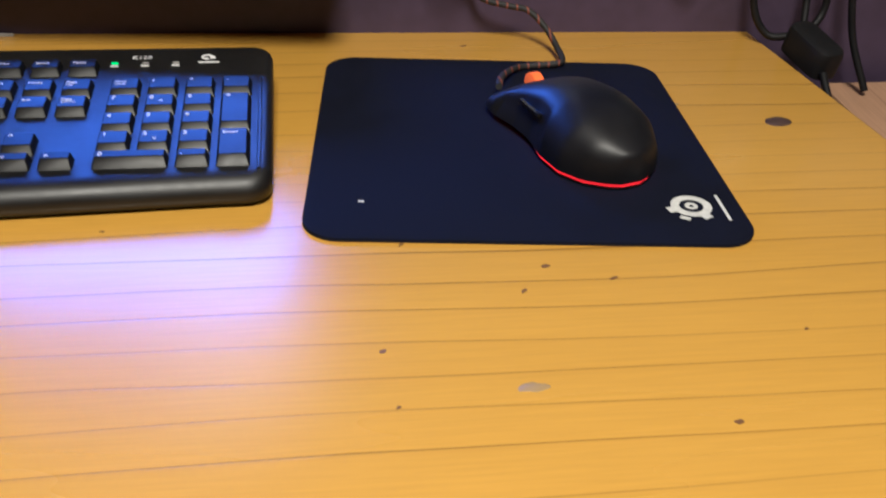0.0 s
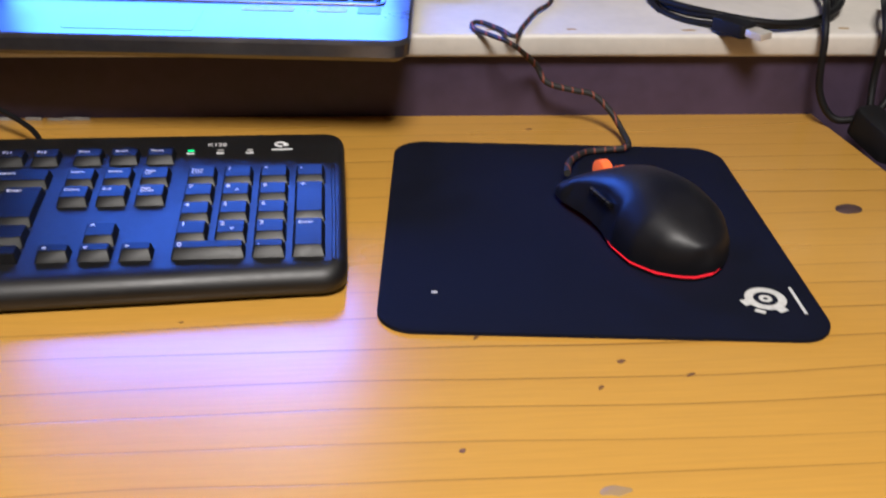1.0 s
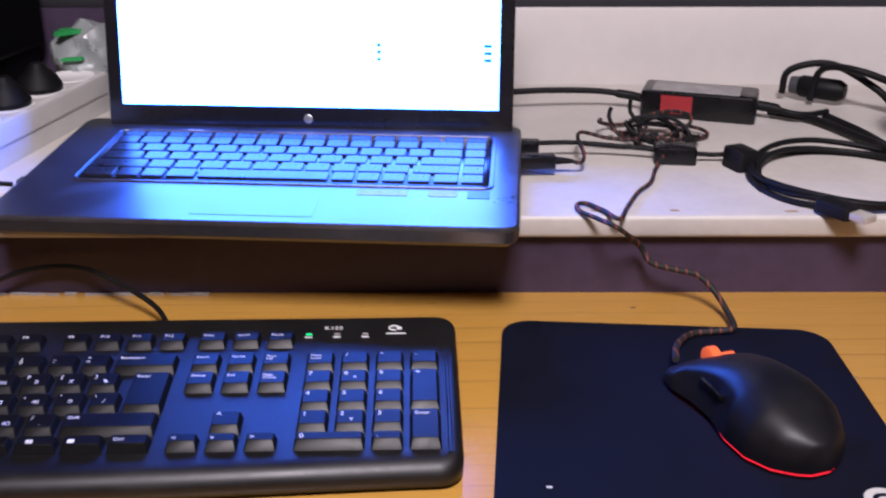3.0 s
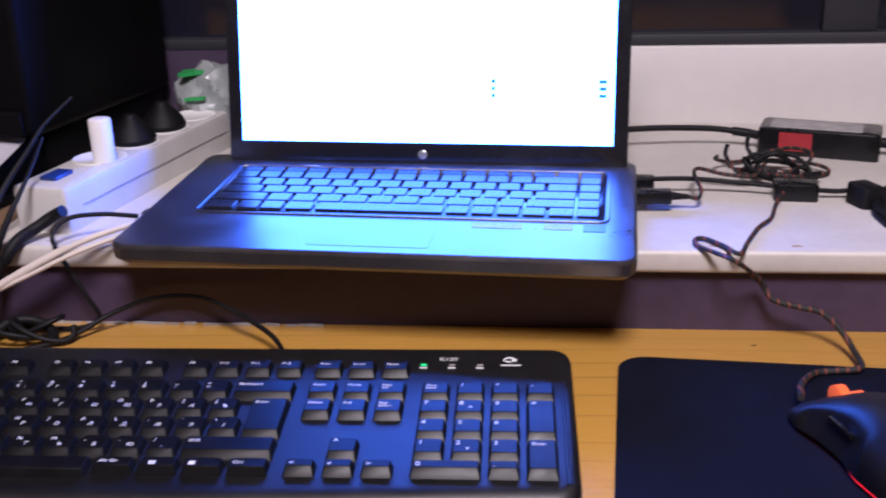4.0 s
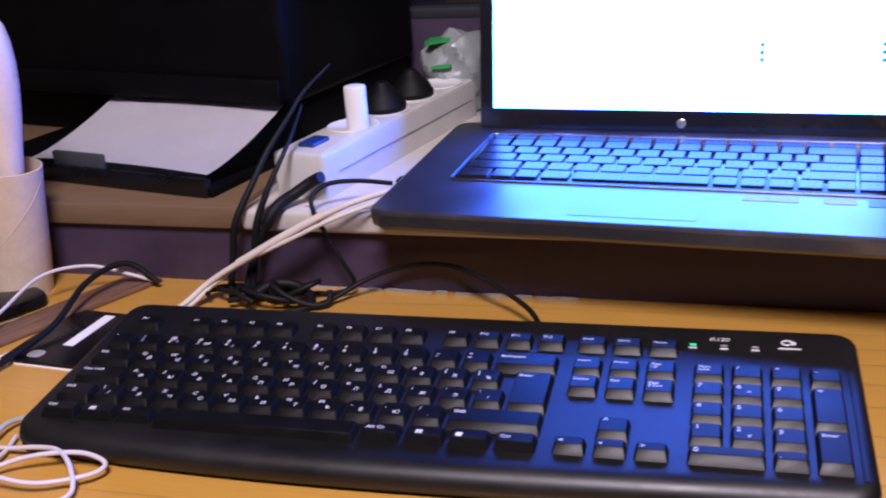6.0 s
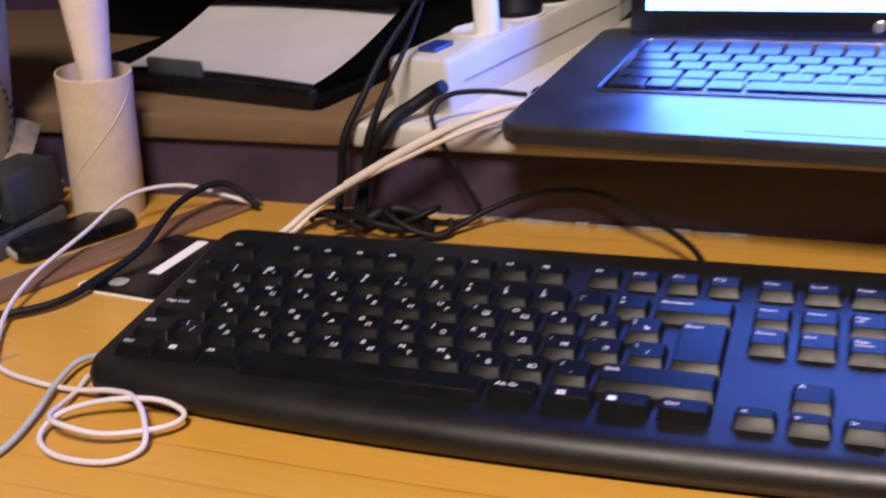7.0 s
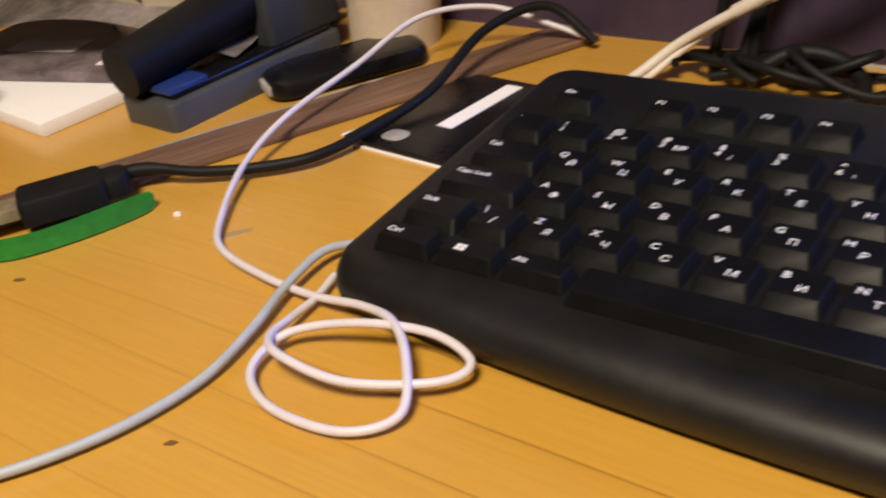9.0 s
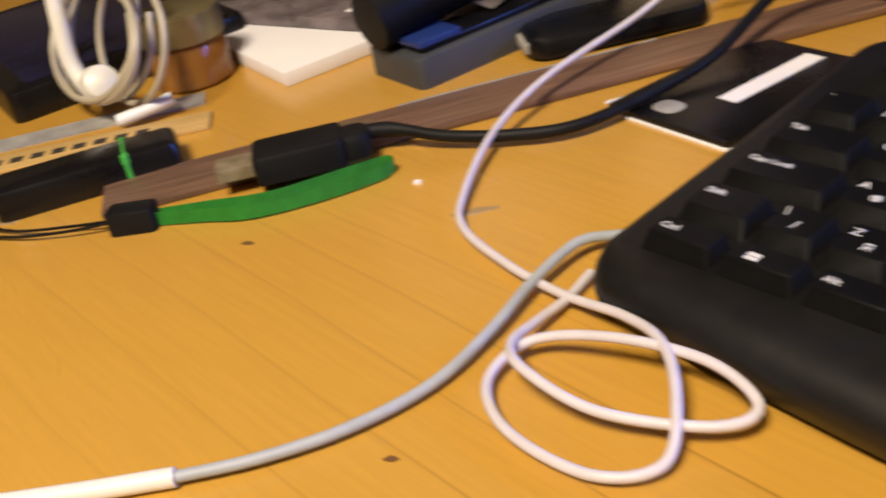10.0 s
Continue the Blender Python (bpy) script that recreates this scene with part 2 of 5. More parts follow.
def braid(name):
    m = mat(name, (0.012, 0.011, 0.011), 0.7)
    nt = m.node_tree
    co = nt.nodes.new("ShaderNodeTexCoord")
    w = nt.nodes.new("ShaderNodeTexWave")
    w.bands_direction = "X"
    w.inputs["Scale"].default_value, w.inputs["Distortion"].default_value = 48.0, 1.5
    nt.links.new(co.outputs["Object"], w.inputs["Vector"])
    r = nt.nodes.new("ShaderNodeValToRGB")
    r.color_ramp.elements[0].position, r.color_ramp.elements[0].color = 0.86, (0.012, 0.011, 0.011, 1)
    r.color_ramp.elements[1].position, r.color_ramp.elements[1].color = 0.97, (0.19, 0.045, 0.025, 1)
    nt.links.new(w.outputs["Fac"], r.inputs[0])
    nt.links.new(r.outputs[0], nt.nodes["Principled BSDF"].inputs["Base Color"])
    return m


BRAID = braid("braided_black_orange")


# ---- building helpers ----
def obj(name, bm, material, smooth=True, angle=40):
    me = bpy.data.meshes.new(name)
    bmesh.ops.recalc_face_normals(bm, faces=bm.faces)
    bm.to_mesh(me)
    bm.free()
    me.materials.append(material)
    if smooth:
        me.shade_smooth()
        me.set_sharp_from_angle(angle=radians(angle))
    return new(name, me)


def part(name, bm, material, parent, label="", smooth=True, angle=40):
    ob = obj(name, bm, material, smooth, angle)
    ob.parent = parent
    return tagged(ob, label)


def thing(name, label, category, m=None, group="", kind=""):
    ob = new(name)
    ob.empty_display_size = 0.01
    ob.matrix_world = m if m else Matrix()
    return tagged(ob, label, category, group, kind)


def box(bm, x0, x1, y0, y1, z0, z1, bevel=0.0, seg=2, m=None):
    made = bmesh.ops.create_cube(bm, size=1.0)["verts"]
    bmesh.ops.transform(bm, verts=made, matrix=Matrix.Translation(((x0 + x1) / 2, (y0 + y1) / 2, (z0 + z1) / 2)) @ Matrix.Diagonal((x1 - x0, y1 - y0, z1 - z0, 1)))
    if bevel:
        edges = list({e for v in made for e in v.link_edges})
        made = bmesh.ops.bevel(bm, geom=edges, offset=bevel, segments=seg, profile=0.5, affect="EDGES")["verts"]
    if m:
        bmesh.ops.transform(bm, verts=list({v for v in made}), matrix=m)
    return bm


def boxes(*args, **kw):
    return box(bmesh.new(), *args, **kw)


def smooth_line(points, step=0.004):
    """Catmull-Rom through the points, resampled."""
    p = [Vector(q) for q in points]
    p = [p[0] * 2 - p[1], *p, p[-1] * 2 - p[-2]]
    out = []
    for a, b, c, d in zip(p, p[1:], p[2:], p[3:]):
        n = max(2, int((c - b).length / step))
        for i in range(n):
            t = i / n
            out.append(0.5 * ((2 * b) + (c - a) * t + (2 * a - 5 * b + 4 * c - d) * t * t + (3 * b - a - 3 * c + d) * t ** 3))
    out.append(p[-2])
    return out


def sweep(bm, line, radius, sides=10, cap=True):
    """A round tube along a line; radius may be a number or a function of 0..1."""
    n = len(line)
    up = Vector((0, 0, 1))
    tangent = (line[1] - line[0]).normalized()
    side = tangent.cross(up)
    side = side.normalized() if side.length > 1e-4 else Vector((1, 0, 0))
    rings = []
    for i, p in enumerate(line):
        t = (line[min(i + 1, n - 1)] - line[max(i - 1, 0)]).normalized()
        side = (side - t * side.dot(t)).normalized()
        other = t.cross(side)
        r = radius(i / (n - 1)) if callable(radius) else radius
        rings.append([bm.verts.new(p + (side * math.cos(a) + other * math.sin(a)) * r) for a in [2 * math.pi * k / sides for k in range(sides)]])
    for a, b in zip(rings, rings[1:]):
        for k in range(sides):
            bm.faces.new((a[k], a[(k + 1) % sides], b[(k + 1) % sides], b[k]))
    if cap:
        bm.faces.new(rings[0][::-1])
        bm.faces.new(rings[-1])
    return bm


def cable(points, radius, sides=10, step=0.004):
    return sweep(bmesh.new(), smooth_line(points, step), radius, sides)


def lathe(bm, profile, sides=40, m=None, cap=True):
    """Turned form: profile is (radius, z) from bottom to top."""
    rings = [[bm.verts.new((r * math.cos(2 * math.pi * k / sides), r * math.sin(2 * math.pi * k / sides), z)) for k in range(sides)] for r, z in profile]
    for a, b in zip(rings, rings[1:]):
        for k in range(sides):
            bm.faces.new((a[k], a[(k + 1) % sides], b[(k + 1) % sides], b[k]))
    if cap:
        bm.faces.new(rings[0][::-1])
        bm.faces.new(rings[-1])
    if m:
        bmesh.ops.transform(bm, verts=[v for ring in rings for v in ring], matrix=m)
    return bm


def round_rect(x0, x1, y0, y1, r, n=6):
    pts = []
    for cx, cy, a0 in ((x1 - r, y1 - r, 0), (x0 + r, y1 - r, 90), (x0 + r, y0 + r, 180), (x1 - r, y0 + r, 270)):
        for i in range(n + 1):
            a = radians(a0 + 90 * i / n)
            pts.append(Vector((cx + r * math.cos(a), cy + r * math.sin(a), 0)))
    return pts


def stack(bm, layers):
    """Closed form from rings of equal count, bottom to top."""
    rings = [[bm.verts.new(p) for p in ring] for ring in layers]
    for a, b in zip(rings, rings[1:]):
        for k in range(len(a)):
            bm.faces.new((a[k], a[(k + 1) % len(a)], b[(k + 1) % len(a)], b[k]))
    bm.faces.new(rings[0][::-1])
    bm.faces.new(rings[-1])
    return bm


def slab(x0, x1, y0, y1, z0, z1, r, edge=0.0006, n=6):
    """Round-cornered slab with a small rounded top edge."""
    lay = []
    for inset, z in ((0.0, z0), (0.0, z1 - edge), (edge * 0.3, z1 - edge * 0.3), (edge, z1)):
        lay.append([p + Vector((0, 0, z)) for p in round_rect(x0 + inset, x1 - inset, y0 + inset, y1 - inset, max(r - inset, 0.0002), n)])
    return stack(bmesh.new(), lay)


def disc(x, y, rx, ry, z, h=0.0003, turn=0.0, sides=14, wob=0.2, seed=1):
    rnd = random.Random(seed)
    k = [1 + wob * (rnd.random() - 0.5) for _ in range(sides)]
    ring = [Vector((rx * k[i] * math.cos(2 * math.pi * i / sides), ry * k[i] * math.sin(2 * math.pi * i / sides), 0)) for i in range(sides)]
    t = Matrix.Rotation(turn, 3, "Z")
    return stack(bmesh.new(), [[t @ p + Vector((x, y, z)) for p in ring], [t @ (p * 0.9) + Vector((x, y, z + h)) for p in ring]])


def text(body, size, m, parent, name="legend", material=None, extrude=0.00008, label="", line=0.9):
    cu = bpy.data.curves.new(name, "FONT")
    cu.body, cu.size, cu.extrude, cu.space_line, cu.resolution_u = body, size, extrude, line, 2
    cu.materials.append(material or LEGEND)
    ob = new(name, cu)
    ob.parent = parent
    ob.matrix_local = m
    return tagged(ob, label)


# ---- the room ----
# the window wall stands at a slight angle to the keyboard
TURN = Matrix.Translation((0.3, 0.232, 0.0)) @ Matrix.Rotation(radians(-1.45), 4, "Z") @ Matrix.Translation((-0.3, -0.232, 0.0))
BACK = 0.232   # where the desk meets the wall under the sill
SILL = 0.061   # top of the window sill over the desk
FLOOR = -0.75
WIN = 0.575     # face of the window frame

tagged(obj("floor", boxes(-2.2, 3.0, -3.2, 2.6, FLOOR - 0.1, FLOOR), FLOORWOOD), "worn pale wooden plank floor", "floor", kind="structure")
tagged(obj("ceiling", boxes(-2.2, 3.0, -3.2, 2.6, 1.9, 2.0), CEIL), "plain off-white ceiling", "ceiling", kind="structure")
tagged(obj("wall_south", boxes(-2.2, 3.0, -3.3, -3.2, FLOOR, 1.9), WALL), "plain beige painted wall", "wall", kind="structure")
tagged(obj("wall_west", boxes(-2.3, -2.2, -3.2, 2.6, FLOOR, 1.9), WALL), "plain beige painted wall", "wall", kind="structure")
tagged(obj("wall_east", boxes(3.0, 3.1, -3.2, 2.6, FLOOR, 1.9), WALL), "plain beige painted wall", "wall", kind="structure")
riser = tagged(obj("wall_north", boxes(-2.2, 3.0, BACK, BACK + 0.3, FLOOR, SILL - 0.0170), RISER), "dark brown painted wall under the window sill", "wall", kind="structure")
riser.matrix_world = TURN
north_side = tagged(obj("wall_north_side", boxes(-2.2, -0.9, WIN, WIN + 0.2, SILL - 0.01, 1.9), WALL), "plain beige wall beside the window", "wall", kind="structure")
north_top = tagged(obj("wall_north_top", boxes(-0.9, 3.0, WIN, WIN + 0.2, 1.25, 1.9), WALL), "plain beige wall over the window", "wall", kind="structure")
north_side.matrix_world = TURN
north_top.matrix_world = TURN

rnd = random.Random(9)
for i in range(16):
    x = 0.075 + i * 0.0125 + rnd.random() * 0.006
    part("paint_flake", disc(x, BACK - 0.0035 + rnd.random() * 0.001, 0.004 + rnd.random() * 0.006, 0.0012, 0.0001, 0.0005 + rnd.random() * 0.0012, 0.0, 9, 0.6, i), GREYLAB, riser, "pale crumbled filler at the wall foot")
sill = boxes(0.0285, 2.9, BACK - 0.0075, WIN + 0.06, SILL - 0.0165, SILL, bevel=0.0035, seg=3)
sill = tagged(obj("window_sill", sill, MARBLE), "off-white worn stone window sill with a chipped front edge", "window sill", kind="structure")
sill.matrix_world = TURN
rnd = random.Random(4)
for x in (0.545, 0.60, 0.68, 0.705, 0.79, 0.08, 0.125):
    part("chip", disc(x, BACK + 0.001 + rnd.random() * 0.006, 0.003 + rnd.random() * 0.006, 0.0018, SILL - 0.0002, 0.0004, seed=int(x * 999)), GREYSPOT, sill)
board = tagged(obj("sill_board", boxes(-1.6, 0.0255, BACK - 0.005, 0.56, SILL - 0.0165, SILL + 0.001, bevel=0.002), BOARD), "bare tan wooden board on the window ledge", "board", kind="structure")
board.matrix_world = TURN

window = thing("window_1", "white painted window frame with dark night glass", "window", TURN, kind="structure")
part("dark_panel", boxes(-0.9, 0.20, WIN + 0.002, WIN + 0.05, SILL - 0.004, 0.1355), RISER, window, "dark lower panel")
part("lower_frame", boxes(0.20, 2.9, WIN, WIN + 0.05, SILL - 0.004, 0.1355, bevel=0.002), WHITE_PAINT, window)
part("gasket", boxes(-0.9, 2.9, WIN + 0.004, WIN + 0.045, 0.1355, 0.146, bevel=0.001), GASKET, window, "dark rubber strip")
part("pane", boxes(-0.9, 2.9, WIN + 0.02, WIN + 0.026, 0.146, 1.25), NIGHT, window, "dark glass with the night behind it")
for x in (-0.9, 0.69, 2.85):
    part("upright", boxes(x, x + 0.05, WIN + 0.01, WIN + 0.05, 0.146, 1.25, bevel=0.002), GASKET, window)

lampfix = thing("ceiling_lamp", "round white frosted ceiling lamp", "ceiling lamp", Matrix.Translation((0.46, -0.88, 1.9)))
part("base", lathe(bmesh.new(), [(0.02, -0.30), (0.06, -0.30), (0.06, 0.0), (0.02, 0.0)], 24), PLASTICW, lampfix)

# the desk
desk = thing("desk", "varnished orange pine desk top with dark grain lines", "desk")
top = boxes(-1.15, 0.793, -0.62, BACK + 0.03, -0.028, 0.0, bevel=0.003, seg=3)
for v in top.verts:
    if v.co.x > 0.5:
        v.co.x -= 0.118 * (v.co.y - 0.1)   # the end is sawn a little out of square
part("desktop", top, PINE, desk)
part("side_panel", boxes(0.73, 0.76, -0.58, BACK - 0.01, FLOOR, -0.028), PINE, desk)
part("side_panel", boxes(-1.12, -1.09, -0.58, BACK - 0.01, FLOOR, -0.028), PINE, desk)

# ---- keyboard ----
U = 0.019
SLOPE = 0.07
kb = thing("keyboard", "black full-size computer keyboard with white Latin and Cyrillic legends", "keyboard")


def deck(y):
    return 0.0163 + 0.075 * y


def keytop(y):
    return 0.0212 + SLOPE * y


def kb_bulge(x):
    """How far the front edge swells towards the user, most under the letters."""
    u = min(1.0, max(0.0, (x + 0.0115) / 0.457))
    return 0.0105 * max(0.0, math.sin(math.pi * u ** 0.75)) ** 1.1


def kb_outline(side, front, zf, zs):
    """Ring of the body: inset at the sides and at the front, heights there."""
    out = []
    x0, x1, y0, y1, r = -0.0115, 0.4455, -0.0055, 0.141, 0.013
    for p in round_rect(x0, x1, y0, y1, r, 8):
        w = min(1.0, max(0.0, (0.01 - p.y) / 0.02))
        bulge = kb_bulge(p.x) if p.y < 0.02 else 0.0
        cx, cy = min(max(p.x, x0 + r), x1 - r), min(max(p.y, y0 + r), y1 - r)
        nrm = Vector((p.x - cx, p.y - cy, 0))
        nrm = nrm.normalized() if nrm.length > 1e-6 else nrm
        q = p - nrm * (side * (1 - w) + front * w)
        q.y -= bulge * w
        q.z = zs(q.y) * (1 - w) + zf * w
        out.append(q)
    return out


def front_ring(side, front, zf, zs):
    # more points along the bowed front edge
    ring = kb_outline(side, front, zf, zs)
    a, b = ring[26], ring[27]
    extra = []
    for i in range(1, 24):
        t = i / 24
        q = a.lerp(b, t)
        q.y = a.y + kb_bulge(a.x) - kb_bulge(q.x)
        extra.append(q)
    return ring[:27] + extra + ring[27:]


body = stack(bmesh.new(), [
    front_ring(0.003, 0.006, 0.0, lambda y: 0.0),
    front_ring(0.0005, 0.001, 0.0030, lambda y: 0.003),
    front_ring(0.0, 0.0, 0.0062, lambda y: deck(y) - 0.005),
    front_ring(0.0004, 0.0010, 0.0096, lambda y: deck(y) - 0.003),
    front_ring(0.0010, 0.0034, 0.0128, lambda y: deck(y) - 0.0016),
    front_ring(0.0018, 0.0066, 0.0150, lambda y: deck(y) - 0.0006),
    front_ring(0.003, 0.0105, 0.0163, deck),
    front_ring(0.0045, 0.0145, 0.0166, deck),
])
part("body", body, BLACK, kb, angle=60)

KEYMESH = {}


def key_mesh(w, d, h, front=0.0054):
    """A keycap w by d units: tapered, dished to the front, with small rounded edges."""
    if (w, d, h, front) in KEYMESH:
        return KEYMESH[w, d, h, front]
    bm = bmesh.new()
    bx, by = w * U / 2 - 0.0005, d * U / 2 - 0.0006
    tx, t0, t1 = bx - 0.0021, -by + front, by - 0.0006
    lay = []
    for f, ins in ((0.0, 0.0), (0.95, 0.0), (1.0, 0.00035)):
        x = bx + (tx - bx) * f - ins
        ya, yb = -by + (t0 + by) * f + ins, by + (t1 - by) * f - ins
        lay.append([p + Vector((0, 0, -h + h * min(1, f))) for p in round_rect(-x, x, ya, yb, 0.0006, 1)])
    stack(bm, lay)
    me = bpy.data.meshes.new("key")
    bmesh.ops.recalc_face_normals(bm, faces=bm.faces)
    bm.to_mesh(me)
    bm.free()
    me.materials.append(KEYCAP)
    me.materials.append(KEYSIDE)
    for poly in me.polygons:
        if abs(poly.normal.x) > 0.6:
            poly.material_index = 1
    me.shade_smooth()
    me.set_sharp_from_angle(angle=radians(24))
    KEYMESH[w, d, h, front] = me
    return me


def add_key(xu, yrow, w=1.0, d=1.0, legend="", size=0.0048, two=""):
    y = yrow * U + d * U / 2
    ob = new("key", key_mesh(w, d, 0.0070, 0.0040 if yrow < 1 and xu < 15 else 0.0054))
    ob.parent = kb
    ob.matrix_local = Matrix.Translation(((xu + w / 2) * U, y, keytop(y))) @ Matrix.Rotation(math.atan(SLOPE), 4, "X")
    left, top = -w * U / 2 + 0.0040, d * U / 2 - 0.0062
    if legend:
        text(legend, size, Matrix.Translation((left, top, 0.00005)), ob)
    if two:
        text(two, size, Matrix.Translation((left + 0.0052, top - 0.0046, 0.00005)), ob)
    return ob


FROW = 5.36
add_key(0.32, FROW, 1, 0.86, "Esc", 0.0034)
for i in range(12):
    add_key(2.24 + i + (i // 4) * 0.42, FROW, 0.96, 0.86, f"F{i + 1}", 0.0036)
for i, t in enumerate(("Print", "Scroll", "Pause")):
    add_key(15.3 + i * 1.06, FROW, 1, 0.86, t, 0.0031)
NUM = ["`", "!\n1", "@\n2", "#\n3", "$\n4", "%\n5", "^\n6", "&\n7", "*\n8", "(\n9", ")\n0", "_\n-", "+\n="]
CYR = {1: "", 2: '"', 3: "№", 4: ";", 6: ":", 7: "?"}
for i, t in enumerate(NUM):
    add_key(i, 4, 1, 1, t, 0.0042, CYR.get(i, ""))
add_key(13, 4, 2, 1, "Backspace", 0.0034)
add_key(0, 3, 1.5, 1, "Tab", 0.0036)
for i, (a, b) in enumerate(zip("QWERTYUIOP[]", "ЙЦУКЕНГШЩЗХЪ")):
    add_key(1.5 + i, 3, 1, 1, a, 0.0041, b)
add_key(0, 2, 1.75, 1, "Caps Lock", 0.0032)
for i, (a, b) in enumerate(zip("ASDFGHJKL;'\\", "ФЫВАПРОЛДЖЭ/")):
    add_key(1.75 + i, 2, 1, 1, a, 0.0041, b)
add_key(13.72, 2, 1.28, 2, "Enter", 0.0036)
add_key(0, 1, 1.25, 1, "Shift", 0.0034)
add_key(1.25, 1, 1, 1, "\\", 0.0050, "/")
for i, (a, b) in enumerate(zip("ZXCVBNM,./", "ЯЧСМИТЬБЮ.")):
    add_key(2.25 + i, 1, 1, 1, a, 0.0041, b)
add_key(12.25, 1, 2.75, 1, "Shift", 0.0036)


def window_mark(key, x, y):
    for dx in (0, 0.0019):
        for dy in (0, 0.0016):
            ob = part("legend", boxes(x + dx, x + dx + 0.0016, y + dy, y + dy + 0.0013, 0.0, 0.00012), LEGEND, key)


add_key(0, 0.3, 1.25, 0.7, "Ctrl", 0.0034)
window_mark(add_key(1.25, 0.3, 1.25, 0.7), -0.0045, -0.0010)
add_key(2.5, 0.3, 1.25, 0.7, "Alt", 0.0034)
add_key(3.75, 0.12, 6.25, 0.88)
add_key(10, 0.3, 1.25, 0.7, "Alt Gr", 0.0038)
window_mark(add_key(11.25, 0.3, 1.25, 0.7), -0.0045, -0.0010)
menu = add_key(12.5, 0.3, 1.25, 0.7)
part("legend", boxes(-0.0070, -0.0036, -0.0010, 0.0020, 0.0, 0.00012), LEGEND, menu)
add_key(13.75, 0.3, 1.25, 0.7, "Ctrl", 0.0034)
NAV = 15.3
for r, row in enumerate((("Insert", "Home", "Page\nUp"), ("Delete", "End", "Page\nDown"))):
    for i, t in enumerate(row):
        add_key(NAV + i * 1.06, 4 - r, 1, 1, t, 0.0030)
add_key(NAV + 1.06, 1, 1, 1, "^", 0.006)
for i, t in enumerate("<v>"):
    add_key(NAV + i * 1.06, 0.3, 1, 0.7, t, 0.0045)
PADX = 18.76
for r, row in enumerate((("Num\nLock", "/", "*", "-"), ("7", "8", "9"), ("4", "5", "6"), ("1", "2", "3"))):
    for i, t in enumerate(row):
        add_key(PADX + i * 1.05, 4 - r, 1, 1, t, 0.0048 if len(t) == 1 else 0.0030, {"7": "", "8": "^", "2": "v"}.get(t, ""))
add_key(PADX + 3.15, 2, 1, 2, "+", 0.006)
add_key(PADX + 3.15, 0.3, 1, 1.7, "Enter", 0.0036)
add_key(PADX, 0.3, 2.05, 0.7, "0", 0.0050)
add_key(PADX + 2.1, 0.3, 1, 0.7, ".", 0.0050)
dz = lambda y: deck(y) + 0.0003
for i, x in enumerate((0.3565, 0.3735, 0.3905)):
    part("indicator", slab(x - 0.0018, x + 0.0018, 0.1188, 0.1202, dz(0.1195) - 0.001, dz(0.1195) + 0.0003, 0.0004, 0.0001, 2), GREENLED if i == 0 else GREYLAB, kb, "lit green indicator" if i == 0 else "unlit indicator")
    part("legend", boxes(x - 0.0022, x + 0.0022, 0.1156, 0.1166, deck(0.116), deck(0.116) + 0.0006), LEGEND, kb)
text("K120", 0.0052, Matrix.Translation((0.3655, 0.1245, dz(0.1245))) @ Matrix.Rotation(math.atan(0.075), 4, "X"), kb, "model_mark")
mk = bmesh.new()
sweep(mk, [Vector((0.408 + 0.0032 * math.cos(a), 0.1255 + 0.0026 * math.sin(a), dz(0.1255))) for a in [math.pi * 2 * i / 15 for i in range(13)]], 0.0006, 5)
box(mk, 0.4095, 0.4125, 0.1240, 0.1268, dz(0.1245) - 0.0003, dz(0.126) + 0.0001)
part("maker_mark", mk, LEGEND, kb, "small white round mark")
part("legend", boxes(0.4030, 0.4150, 0.1190, 0.1202, dz(0.1196) - 0.0004, dz(0.1196) + 0.0001), LEGEND, kb)
rim = smooth_line([(0.4385, 0.005, deck(0.005)), (0.4388, 0.05, deck(0.05)), (0.4385, 0.1, deck(0.1))], 0.01)
part("side_ridge", sweep(bmesh.new(), rim, 0.0011, 6), BLACK, kb)
kcab = [(0.2676, 0.1399, 0.014), (0.2632, 0.1567, 0.011), (0.2488, 0.1834, 0.014), (0.2211, 0.2057, 0.020), (0.1898, 0.2208, 0.026), (0.1555, 0.2235, 0.024), (0.1258, 0.2199, 0.014), (0.1006, 0.2010, 0.004), (0.0755, 0.1832, 0.003), (0.0556, 0.1795, 0.003)]
part("cable", cable(kcab, 0.0018), RUBBER, kb, "thin black cable")

# ---- mouse pad and mouse ----
pad = thing("mouse_pad", "dark navy cloth mouse pad with rounded corners", "mouse pad", Matrix.Translation((0.5758, 0.0613, 0.0)) @ Matrix.Rotation(radians(-5.7), 4, "Z"))
cloth = slab(-0.1083, 0.1083, -0.1100, 0.1100, 0.0, 0.0022, 0.019, 0.0006, 8)
for v in cloth.verts:
    if v.co.x > 0:
        v.co.x -= 0.062 * v.co.y   # the soft cloth is pulled slightly out of square
part("cloth", cloth, PADCLOTH, pad)
logo = bmesh.new()
LX, LY = 0.0870, -0.0743
for r0, r1, n in ((0.0062, 0.0105, 26), (0.0012, 0.0034, 16)):
    for i in range(n):
        a, b = 2 * math.pi * i / n, 2 * math.pi * (i + 1) / n
        q = [(LX + r * math.cos(t), LY + r * math.sin(t), 0.00235) for r, t in ((r0, a), (r1, a), (r1, b), (r0, b))]
        logo.faces.new([logo.verts.new(v) for v in q])
bmesh.ops.remove_doubles(logo, verts=logo.verts, dist=1e-5)
